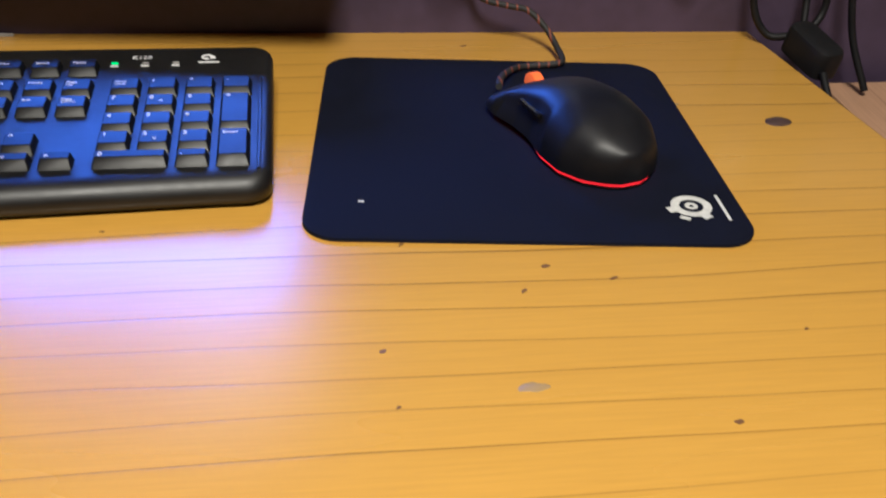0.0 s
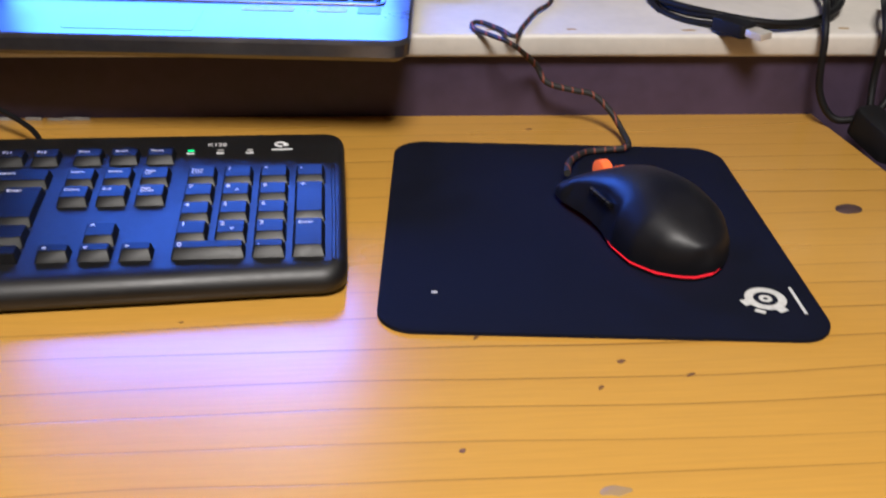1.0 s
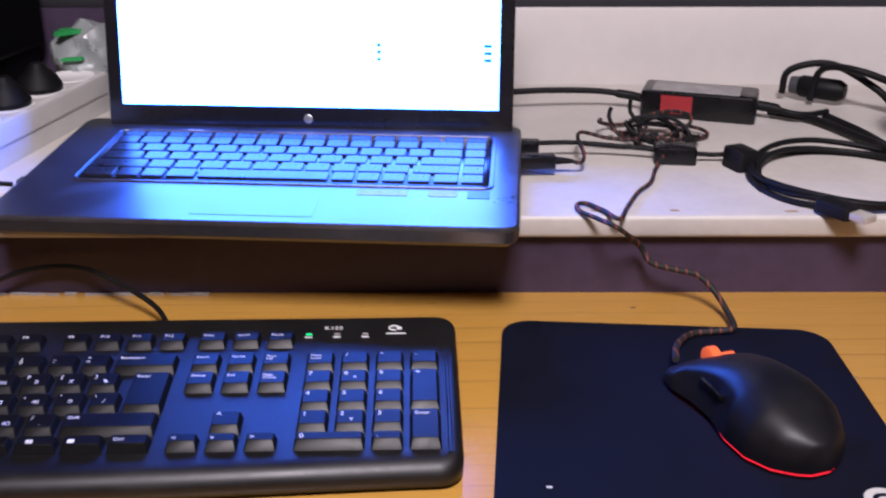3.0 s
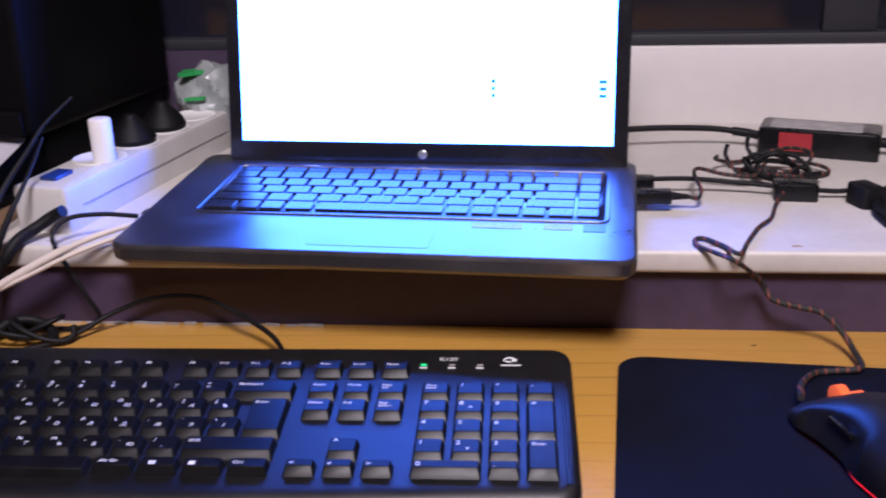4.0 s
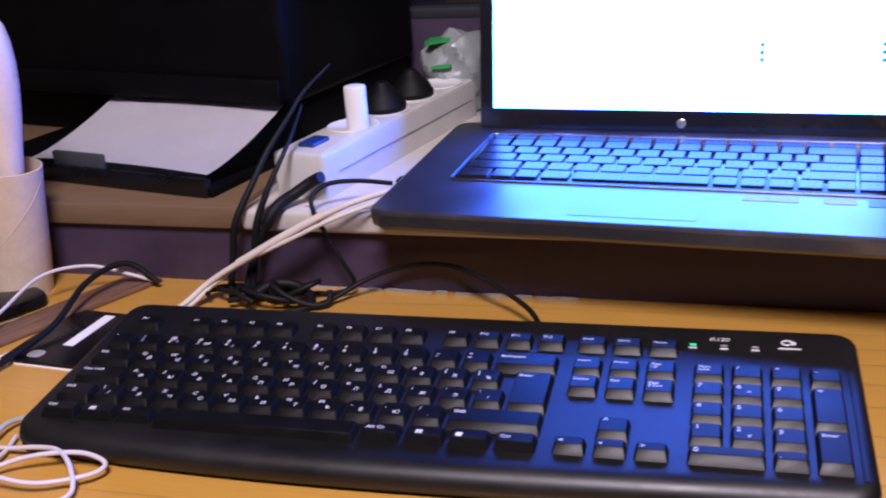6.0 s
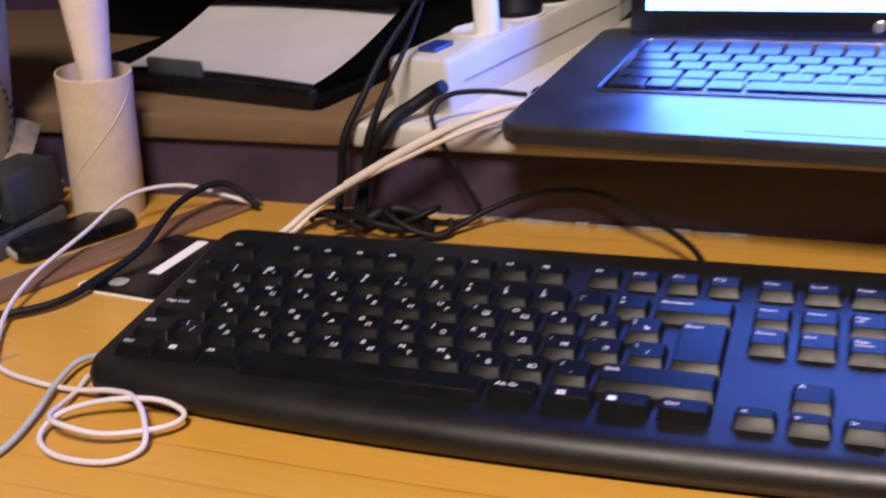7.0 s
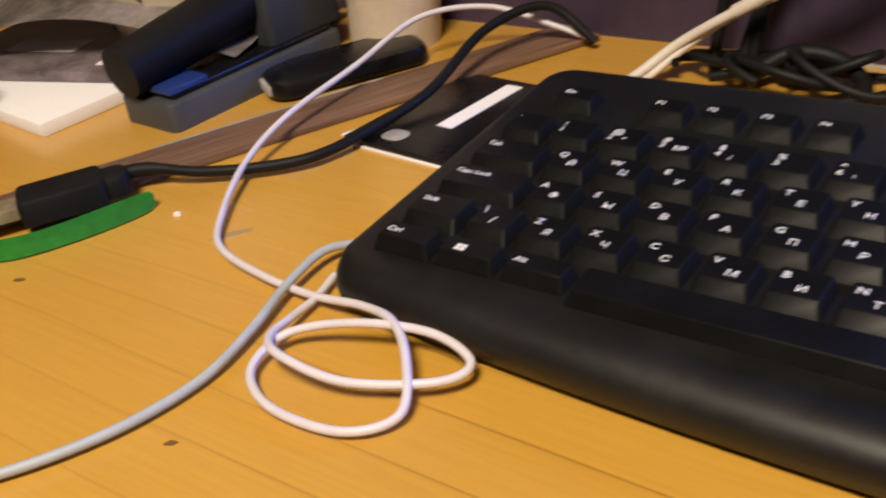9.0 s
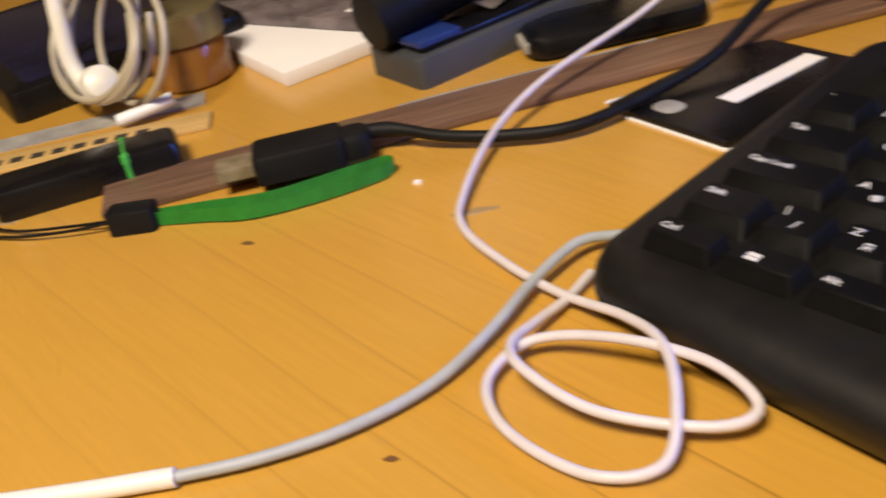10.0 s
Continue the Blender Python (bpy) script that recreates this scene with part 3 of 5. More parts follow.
for a in (200, 300, 245):
    c, s = math.cos(radians(a)), math.sin(radians(a))
    far = 0.0135 if a != 245 else 0.0145
    near = 0.0100 if a != 245 else 0.0118
    t = Matrix.Translation((LX + c * (near + far) / 2, LY + s * (near + far) / 2, 0.0022)) @ Matrix.Rotation(radians(a), 4, "Z")
    box(logo, -(far - near) / 2, (far - near) / 2, -0.0026, 0.0026, 0, 0.0002, m=t)
part("printed_mark", logo, PADPRINT, pad, "pale grey round printed mark", smooth=False)
part("printed_line", boxes(-0.0008, 0.0008, -0.0125, 0.0125, 0.0, 0.0002, m=Matrix.Translation((LX + 0.0160, LY - 0.001, 0.0022)) @ Matrix.Rotation(radians(4), 4, "Z")), PADPRINT, pad)
part("fleck", boxes(-0.0818, -0.0788, -0.0761, -0.0746, 0.0022, 0.0025), PADPRINT, pad, "pale crumb on the cloth")

mouse = thing("computer_mouse", "matte black computer mouse with a glowing red ring and orange wheel", "computer mouse", Matrix.Translation((0.6115, 0.0526, 0.0022)) @ Matrix.Rotation(radians(17.3), 4, "Z") @ Matrix.Scale(0.937, 4))
LEN, HALF = 0.124, 0.0325


def mouse_half(t):
    """Half width along the body, 0 at the back and 1 at the nose."""
    pts = [(0, 0.2), (0.03, 0.45), (0.1, 0.76), (0.22, 0.98), (0.38, 1.0), (0.55, 0.88), (0.7, 0.90), (0.85, 1.02), (0.95, 0.98), (1.0, 0.80)]
    for (a, va), (b, vb) in zip(pts, pts[1:]):
        if t <= b:
            k = (t - a) / (b - a)
            return HALF * (va + (vb - va) * k)
    return HALF * pts[-1][1]


def mouse_top(t):
    return 0.0395 * (math.sin(math.pi * min(1, t * 0.80 + 0.14)) ** 0.85) * (1 - 0.16 * t) + 0.002


def mouse_shell():
    bm = bmesh.new()
    rows, cols = 44, 24
    rings = []
    for i in range(rows + 1):
        t = i / rows
        y = -LEN / 2 + LEN * t
        w, h = mouse_half(t), mouse_top(t)
        ring = []
        for k in range(cols + 1):
            a = math.pi * k / cols
            ca, sa = math.cos(a), math.sin(a)
            x = w * math.copysign(abs(ca) ** 0.75, ca)
            z = 0.0045 + (h - 0.0045) * abs(sa) ** 0.8
            pinch = 1 - 0.10 * math.sin(math.pi * min(1, abs(sa) * 1.4)) * (0.4 < t < 0.85)
            ring.append(bm.verts.new((x * pinch, y, z)))
        rings.append(ring)
    for a, b in zip(rings, rings[1:]):
        for k in range(cols):
            bm.faces.new((a[k], a[k + 1], b[k + 1], b[k]))
    bm.faces.new(rings[0])
    bm.faces.new(rings[-1][::-1])
    return bm


def mouse_ring(inset, z):
    left, right = [], []
    for i in range(41):
        t = i / 40
        y = (-LEN / 2 + LEN * t) * (1 - inset * 12)
        w = mouse_half(t) - inset - 0.012 * max(0.0, t - 0.42)
        right.append(Vector((w, y, z)))
        left.append(Vector((-w, y, z)))
    return right + left[::-1]


part("shell", mouse_shell(), MOUSE, mouse, angle=70)
part("light_ring", stack(bmesh.new(), [mouse_ring(0.0018, 0.0022), mouse_ring(0.0010, 0.0025), mouse_ring(0.0010, 0.0034), mouse_ring(0.0018, 0.0038)]), REDGLOW, mouse, "glowing red ring")
part("base", stack(bmesh.new(), [mouse_ring(0.003, 0.0), mouse_ring(0.0014, 0.0005), mouse_ring(0.0014, 0.0018)]), MOUSE, mouse)
part("scroll_wheel", lathe(bmesh.new(), [(0.0060, -0.0035), (0.0078, -0.003), (0.0078, 0.003), (0.0060, 0.0035)], 24, Matrix.Translation((0.0, 0.052, 0.0155)) @ Matrix.Rotation(radians(90), 4, "Y")), ORANGE, mouse, "orange lit scroll wheel")
part("side_light", slab(0.012, 0.022, 0.058, 0.0615, 0.008, 0.0125, 0.001, 0.0003, 3), ORANGE, mouse, "orange light at the nose")
for s in (-1, 1):
    part("side_button", slab(s * 0.0262 - 0.0016, s * 0.0262 + 0.0016, -0.002, 0.022, 0.0205, 0.0235, 0.0012, 0.0008, 3), GLOSSBLACK, mouse)
cord = [(0.5767, 0.1033, 0.0140), (0.5834, 0.1274, 0.0100), (0.5978, 0.1523, 0.0045), (0.6131, 0.1560, 0.0045), (0.6275, 0.1574, 0.0060), (0.6286, 0.1780, 0.0080), (0.6225, 0.1920, 0.0168), (0.6122, 0.2000, 0.0249), (0.5999, 0.2050, 0.0262), (0.5820, 0.2090, 0.0305), (0.5741, 0.2120, 0.0420), (0.5542, 0.1910, 0.0635), (0.5432, 0.2083, 0.0635), (0.5338, 0.2217, 0.0635), (0.5335, 0.2343, 0.0635), (0.5399, 0.2365, 0.0635), (0.5507, 0.2213, 0.0635), (0.5582, 0.2068, 0.0635), (0.5681, 0.2300, 0.0635), (0.5809, 0.2583, 0.0635), (0.5938, 0.2783, 0.0635), (0.6036, 0.3076, 0.0640), (0.6120, 0.3240, 0.0680)]
cordob = part("cord", cable(cord, lambda t: 0.0021 if t < 0.45 else 0.0016, 10, 0.003), BRAID, mouse, "braided black and orange cord draped over the sill edge")
cordob.matrix_local = mouse.matrix_world.inverted()

# ---- laptop ----
lap = thing("laptop", "open dark grey laptop with bright screen on the window sill", "laptop", Matrix.Translation((0.3135, 0.1742, SILL + 0.0015)) @ Matrix.Rotation(radians(-5.5), 4, "Z") @ Matrix.Diagonal((1.014, 0.90, 0.93, 1)))
WEDGE = math.atan(0.008 / 0.2)
tilt = Matrix.Rotation(WEDGE, 4, "X")
ONTOP = Matrix.Translation((0.0060, 0.0, 0.0155)) @ tilt @ Matrix.Diagonal((0.925, 1, 1, 1))


def lap_top(y):
    return 0.0155 + 0.040 * y


def lap_ring(inset, zf):
    return [Vector((p.x, p.y, zf(p.y))) for p in round_rect(-0.1715 + inset, 0.1715 - inset, inset, 0.218 - inset, 0.012 - inset, 6)]


part("base", stack(bmesh.new(), [lap_ring(0.006, lambda y: 0.0), lap_ring(0.001, lambda y: 0.004), lap_ring(0.0, lambda y: lap_top(y) - 0.0030), lap_ring(0.0006, lambda y: lap_top(y) - 0.0008), lap_ring(0.0022, lap_top)]), ALU, lap, angle=14)
tray = part("keyboard_tray", slab(-0.150, 0.156, 0.073, 0.182, 0.0, 0.0006, 0.006, 0.0003, 4), LAPBLACK, lap, "black recessed key field")
tray.matrix_local = ONTOP
frame_line = [Vector((p.x, p.y, 0.0004)) for p in round_rect(-0.1525, 0.1585, 0.0705, 0.1845, 0.007, 5)]
frame_line.append(frame_line[0])
fr = part("tray_rim", sweep(bmesh.new(), frame_line, 0.0010, 6, cap=False), ALU, lap)
fr.matrix_local = ONTOP
LAPMESH = {}
for r in range(6):
    y = 0.0775 + r * 0.0181 if r < 5 else 0.0775 + 5 * 0.0181 - 0.001
    d = 0.0158 if r < 5 else 0.0105
    widths = [1.0] * 15
    if r == 0:
        widths = [1.25, 1.0, 1.0, 1.25, 5.3, 1.0, 1.0, 1.0, 1.0, 1.1]
    elif r == 1:
        widths = [2.1] + [1] * 10 + [1.9]
    elif r == 2:
        widths = [1.7] + [1] * 11 + [1.7]
    elif r == 3:
        widths = [1.4] + [1] * 12 + [1.3]
    elif r == 4:
        widths = [1] * 13 + [1.9]
    total = sum(widths)
    x, span = -0.1465, 0.281
    for w in widths:
        ww = w * span / total
        k = (round(ww, 5), d)
        if k not in LAPMESH:
            bm = slab(-ww / 2 + 0.0015, ww / 2 - 0.0015, -d / 2, d / 2, 0.0004, 0.0024, 0.0014, 0.0005, 2)
            me = bpy.data.meshes.new("key")
            bm.to_mesh(me)
            bm.free()
            me.materials.append(LAPKEY)
            LAPMESH[k] = me
        ob = new("key", LAPMESH[k])
        ob.parent = lap
        ob.matrix_local = ONTOP @ Matrix.Translation((x + ww / 2, y + d / 2, 0))
        x += ww
    ww = 0.0185
    k = (ww, d)
    if k not in LAPMESH:
        bm = slab(-ww / 2 + 0.0015, ww / 2 - 0.0015, -d / 2, d / 2, 0.0004, 0.0024, 0.0014, 0.0005, 2)
        me = bpy.data.meshes.new("key")
        bm.to_mesh(me)
        bm.free()
        me.materials.append(LAPKEY)
        LAPMESH[k] = me
    ob = new("key", LAPMESH[k])
    ob.parent = lap
    ob.matrix_local = ONTOP @ Matrix.Translation((0.1435, y + d / 2, 0))


def on_base(name, bm, material, label=""):
    ob = part(name, bm, material, lap, label, angle=8)
    ob.matrix_local = ONTOP
    return ob


on_base("touchpad", slab(-0.049, 0.037, 0.012, 0.056, 0.0, 0.00025, 0.003, 0.0002, 3), ALU, "smooth touchpad flush with the palm rest")
on_base("sticker", slab(0.062, 0.098, 0.054, 0.064, 0.0, 0.0003, 0.001, 0.0001, 2), STICKER, "silver sticker strip")
on_base("sticker", slab(0.113, 0.134, 0.054, 0.066, 0.0, 0.0003, 0.003, 0.0001, 3), STICKER, "pale oval sticker")
on_base("sticker", slab(0.141, 0.157, 0.052, 0.066, 0.0, 0.0003, 0.001, 0.0001, 2), BLUEPL, "small blue sticker")
on_base("power_mark", boxes(-0.098, -0.084, 0.1862, 0.1884, 0.0, 0.0004), LEGEND, "white lit power mark")
LIDM = Matrix.Translation((0.0065, 0.200, 0.0175)) @ Matrix.Rotation(radians(-9.5), 4, "X") @ Matrix.Diagonal((0.925, 1, 1, 1))
lid_plate = slab(-0.1680, 0.1710, 0.0, 0.224, -0.010, 0.0, 0.010, 0.0012, 6)
bmesh.ops.transform(lid_plate, verts=lid_plate.verts, matrix=Matrix.Rotation(radians(90), 4, "X"))
lid = part("lid", lid_plate, LAPBLACK, lap, "glossy black screen frame")
lid.matrix_local = LIDM


def lid_part(name, bm, material, label=""):
    return part(name, bm, material, lid, label)


lid_part("screen", boxes(-0.1560, 0.1590, -0.0007, 0.0004, 0.0235, 0.2000), SCREEN, "bright bluish-white lit screen")
for x, n in ((0.0605, 3), (0.1495, 3)):
    for i in range(n):
        s = 0.0016 if n == 3 and x < 0.1 else 0.0032
        lid_part("screen_icon", boxes(x - s, x + s, -0.0010, -0.0008, 0.0625 + i * 0.0058, 0.0625 + i * 0.0058 + 0.0030), ICON, "small blue-grey icon on the screen")
lid_part("maker_badge", lathe(bmesh.new(), [(0.0038, 0.0), (0.0038, 0.0006), (0.0032, 0.0009)], 24, Matrix.Translation((0.001, 0, 0.0135)) @ Matrix.Rotation(radians(90), 4, "X")), SILVER, "small round silver badge")
part("hinge", cable([(-0.12, 0.203, 0.0185), (0.13, 0.203, 0.0185)], 0.0052, 12), LAPBLACK, lap)

# ---- window sill, right of the laptop ----
ad = thing("power_adapter", "black laptop power adapter with a red label", "power adapter", Matrix.Translation((0.6205, 0.4590, SILL)) @ Matrix.Rotation(radians(-19.7), 4, "Z") @ Matrix.Scale(0.752, 4))
part("case", slab(0.0, 0.132, 0.0, 0.055, 0.0, 0.031, 0.006, 0.003, 4), GLOSSBLACK, ad)
part("label", slab(0.012, 0.112, 0.006, 0.048, 0.031, 0.0313, 0.002, 0.0001, 2), GREYLAB, ad, "grey printed label")
part("red_label", boxes(0.024, 0.060, -0.0006, 0.0002, 0.006, 0.027), REDLAB, ad, "red label")
part("cable", cable([(0.0, 0.02, 0.016), (-0.02, 0.022, 0.018), (-0.06, 0.012, 0.022), (-0.13, -0.02, 0.024), (-0.2, -0.06, 0.02), (-0.24, -0.12, 0.010)], lambda t: 0.0052 if t < 0.12 else 0.0036), RUBBER, ad)
part("cable", cable([(0.132, 0.03, 0.016), (0.15, 0.03, 0.014), (0.17, 0.022, 0.012), (0.19, 0.03, 0.010), (0.21, 0.05, 0.01)], lambda t: 0.006 if t < 0.25 else 0.0035), RUBBER, ad)

pl = thing("mains_plug", "black mains plug lying among black cables", "plug", Matrix.Translation((0.7941, 0.4939, SILL + 0.014)) @ Matrix.Rotation(radians(-35.0), 4, "Z") @ Matrix.Scale(0.735, 4) @ Matrix.Rotation(radians(90), 4, "Y"))
part("body", lathe(bmesh.new(), [(0.010, -0.03), (0.0135, -0.024), (0.0135, 0.022), (0.009, 0.03)], 20), MATTEBLACK, pl)
part("collar", lathe(bmesh.new(), [(0.0105, -0.038), (0.0115, -0.030), (0.0115, -0.024)], 20), CHARCOAL, pl, "grey plug end")

pile = thing("cable_pile", "heap of black cables on the sill", "cable")
for i, pts in enumerate((
    [(0.7622, 0.5057, 0.068), (0.7666, 0.5039, 0.09), (0.7991, 0.4923, 0.098), (0.8277, 0.4611, 0.085), (0.8471, 0.4516, 0.068)],
    [(0.7818, 0.4862, 0.066), (0.7893, 0.4849, 0.095), (0.8118, 0.4576, 0.10), (0.8512, 0.4471, 0.085), (0.8720, 0.4388, 0.066)],
    [(0.7800, 0.4400, 0.065), (0.7930, 0.3932, 0.065), (0.7990, 0.3443, 0.066), (0.8120, 0.3006, 0.067), (0.9900, 0.3200, 0.066)],
    [(0.7350, 0.4550, 0.065), (0.7650, 0.4250, 0.066), (0.7890, 0.3591, 0.067), (0.8060, 0.3084, 0.072), (0.9500, 0.2900, 0.069)])):
    part("strand", cable(pts, 0.0032), RUBBER, pile)

bott = thing("spray_bottle", "white and green plastic bottle with a green base", "bottle", Matrix.Translation((0.8350, 0.3700, SILL)) @ Matrix.Scale(0.685, 4))
part("base", lathe(bmesh.new(), [(0.027, 0.0), (0.031, 0.004), (0.031, 0.03), (0.026, 0.036)], 32), GREENPL, bott, "clear green base")
part("body", lathe(bmesh.new(), [(0.026, 0.036), (0.036, 0.05), (0.040, 0.068), (0.038, 0.09), (0.028, 0.105), (0.012, 0.112), (0.011, 0.13)], 36), PLASTICW, bott)
part("green_band", lathe(bmesh.new(), [(0.0366, 0.088), (0.0372, 0.092), (0.0295, 0.1045), (0.0285, 0.1055)], 36), GREENPL, bott)
part("cap", lathe(bmesh.new(), [(0.013, 0.125), (0.014, 0.128), (0.014, 0.15), (0.011, 0.155)], 24), GREENPL, bott)

coil = thing("usb_cable_coil", "coiled black USB cable bound with a tie", "cable")
for k, (dx, dy, r, z) in enumerate(((0.0, -0.009, 0.95, 0.0), (0.003, -0.012, 0.91, 0.003), (0.004, -0.006, 0.98, 0.005))):
    pts = []
    for i in range(19):
        a = radians(200 + 360 * i / 18)
        pts.append((0.7357 + dx + 0.0695 * r * math.cos(a) + 0.0077 * math.sin(a), 0.2917 + dy + 0.0695 * r * math.sin(a) + -0.0043 * math.cos(a), SILL + 0.003 + z + 0.002 * math.sin(3 * a + k)))
    part("turn", cable(pts, 0.0023), RUBBER, coil)
part("tie", slab(-0.009, 0.009, -0.012, 0.012, 0.0, 0.016, 0.004, 0.002, 3), RUBBER, coil).matrix_local = Matrix.Translation((0.6698, 0.3158, SILL)) @ Matrix.Rotation(radians(20), 4, "Z")
plug = Matrix.Translation((0.6997, 0.2241, SILL + 0.002)) @ Matrix.Rotation(radians(-57), 4, "Z")
part("plug_body", slab(0.0, 0.027, -0.008, 0.008, 0.0, 0.009, 0.003, 0.0015, 3), RUBBER, coil, "black plug body").matrix_local = plug
part("plug_metal", slab(0.027, 0.040, -0.0060, 0.0060, 0.002, 0.0066, 0.0006, 0.0003, 2), METAL, coil, "shiny metal plug end").matrix_local = plug

hub = thing("cable_splitter", "small black cable splitter box on the sill", "adapter", Matrix.Translation((0.6232, 0.3319, SILL)) @ Matrix.Rotation(radians(-7.5), 4, "Z") @ Matrix.Scale(0.861, 4))
part("case", slab(-0.019, 0.019, -0.011, 0.011, 0.0, 0.016, 0.004, 0.003, 4), GLOSSBLACK, hub)
part("cable", cable([(-0.015, 0.003, 0.009), (-0.022, 0.003, 0.010), (-0.05, 0.006, 0.011), (-0.09, 0.003, 0.014), (-0.125, -0.005, 0.015)], 0.0022), RUBBER, hub)
part("plug", slab(-0.165, -0.122, -0.018, -0.002, 0.009, 0.019, 0.003, 0.002, 3), GLOSSBLACK, hub, "black plug in the laptop")
part("cable", cable([(0.015, 0.0, 0.008), (0.022, 0.0, 0.008), (0.035, 0.002, 0.007), (0.05, 0.004, 0.008)], 0.0022), RUBBER, hub)
usb2 = thing("black_usb_plug", "black plug in the laptop side with a looped thin cord", "plug", Matrix.Translation((0.4939, 0.3032, SILL + 0.007)) @ Matrix.Scale(0.902, 4))
part("body", slab(0.0, 0.036, -0.007, 0.007, 0.0, 0.010, 0.002, 0.0015, 3), GLOSSBLACK, usb2)
part("strain_relief", cable([(0.036, 0.0, 0.005), (0.050, 0.001, 0.004)], lambda t: 0.0035 - 0.0015 * t), RUBBER, usb2)
part("cord", cable([(0.050, 0.001, 0.004), (0.058, 0.002, 0.002), (0.062, 0.014, 0.006), (0.060, 0.040, 0.012), (0.068, 0.062, 0.010), (0.090, 0.060, 0.005), (0.115, 0.060, 0.004), (0.13, 0.09, 0.006)], 0.0017), BRAID, usb2)

tang = thing("tangled_cord", "tangled bundle of braided black and orange cord", "cable")
rnd = random.Random(11)
for k in range(5):
    cx, cy = 0.6110 + 0.0300 * rnd.random(), 0.3740 + 0.0300 * rnd.random()
    rx, ry, a0 = 0.016 + 0.020 * rnd.random(), 0.012 + 0.016 * rnd.random(), rnd.random() * 6
    pts = [(cx + rx * math.cos(a0 + t) + 0.006 * math.sin(2.3 * t + k), cy + ry * math.sin(a0 + t), SILL + 0.003 + 0.008 * (1 + math.sin(1.7 * t + k)) * (0.3 + 0.2 * k)) for t in [i * 0.62 for i in range(11)]]
    part("loop", cable(pts, 0.0016), BRAID if k % 3 == 0 else RUBBER, tang)
part("tie", cable([(0.6093, 0.3922, 0.064), (0.6093, 0.3997, 0.072), (0.6226, 0.3970, 0.078), (0.6323, 0.3981, 0.072), (0.6370, 0.3821, 0.066)], 0.0024), RUBBER, tang)
part("tail", cable([(0.5900, 0.4100, 0.064), (0.5860, 0.4180, 0.072), (0.5880, 0.4200, 0.080)], 0.0018), RUBBER, tang)
part("tail", cable([(0.6106, 0.4046, 0.068), (0.6029, 0.4133, 0.078), (0.6030, 0.4145, 0.088)], 0.0018), RUBBER, tang)

# ---- right end of the desk ----
cab = thing("side_cabinet", "pale pinkish wooden cabinet beside the desk", "cabinet")
part("top", boxes(0.832, 1.7, -0.5, BACK - 0.03, -0.055, -0.032, bevel=0.002), FLOORWOOD, cab)
part("body", boxes(0.842, 1.69, -0.48, BACK - 0.034, FLOOR, -0.055), FLOORWOOD, cab)
hang = thing("hanging_cables", "black cables with a moulded plug hanging beside the desk", "cable")
part("plug", slab(-0.011, 0.011, -0.021, 0.021, -0.010, 0.010, 0.008, 0.004, 5), RUBBER, hang, "moulded black plug").matrix_local = Matrix.Translation((0.8040, 0.1715, 0.006)) @ Matrix.Rotation(radians(18), 4, "Z") @ Matrix.Rotation(radians(14), 4, "X")
for pts in (
    [(0.7948, 0.1863, 0.010), (0.7800, 0.1930, 0.008), (0.7690, 0.1990, 0.026), (0.7660, 0.2003, 0.062), (0.7710, 0.2172, 0.076), (0.7880, 0.2570, 0.072), (0.8000, 0.3046, 0.067)],
    [(0.8040, 0.1915, 0.012), (0.8069, 0.2010, 0.035), (0.8067, 0.1986, 0.064), (0.8113, 0.2158, 0.078), (0.8321, 0.2574, 0.07)],
    [(0.8091, 0.1919, 0.010), (0.8198, 0.1982, 0.025), (0.8184, 0.1985, 0.060), (0.8247, 0.2077, 0.076), (0.8503, 0.2404, 0.07)],
    [(0.8524, 0.1771, -0.028), (0.8404, 0.1913, 0.010), (0.8329, 0.1961, 0.060), (0.8415, 0.2042, 0.072), (0.8697, 0.2253, 0.066)],
    [(0.8038, 0.1510, -0.002), (0.8113, 0.1323, -0.04), (0.8175, 0.1270, -0.12), (0.8176, 0.1453, -0.3)]):
    part("strand", cable(pts, 0.0026), RUBBER, hang)

hole = part("dowel_hole", disc(0.7418, 0.0763, 0.0085, 0.0062, 0.0, 0.0004, 0.2, 20, 0.08, 3), COIN, desk, "dark round plugged hole")
for x, y, rx, ry in ((0.5697, -0.0669, 0.0024, 0.0013), (0.6222, -0.1785, 0.0020, 0.0014), (0.4898, -0.1242, 0.0017, 0.0012), (0.5707, 0.2010, 0.0026, 0.0013), (0.5562, -0.0859, 0.0020, 0.0009), (0.5991, -0.0790, 0.003, 0.0009), (-0.0045, -0.0764, 0.0022, 0.0011), (-0.1310, -0.0411, 0.0026, 0.0011), (0.4931, -0.1591, 0.0014, 0.0008), (0.6731, -0.1233, 0.0014, 0.0008), (0.3649, -0.0224, 0.0015, 0.0007), (0.5055, -0.0428, 0.0030, 0.0009)):
    part("knot", disc(x, y, rx, ry, -0.0001, 0.0003, rnd.random(), 10, 0.5, int(x * 1000 + 500)), DARKSPOT, desk)
for x, y, rx, ry, a in ((0.5477, -0.1517, 0.007, 0.003, 0.1), (-0.0778, 0.0171, 0.008, 0.0022, 0.9), (-0.2362, -0.0895, 0.008, 0.003, 0.5), (0.6859, 0.1032, 0.004, 0.002, 0.0)):
    part("scuff", disc(x, y, rx, ry, -0.0001, 0.0003, a, 12, 0.6, int(abs(x) * 777)), GREYSPOT, desk)
part("crumb", disc(-0.1120, 0.0190, 0.0016, 0.0012, 0.0, 0.0010, 0.3, 8, 0.4, 5), PAPER, desk, "white crumb")

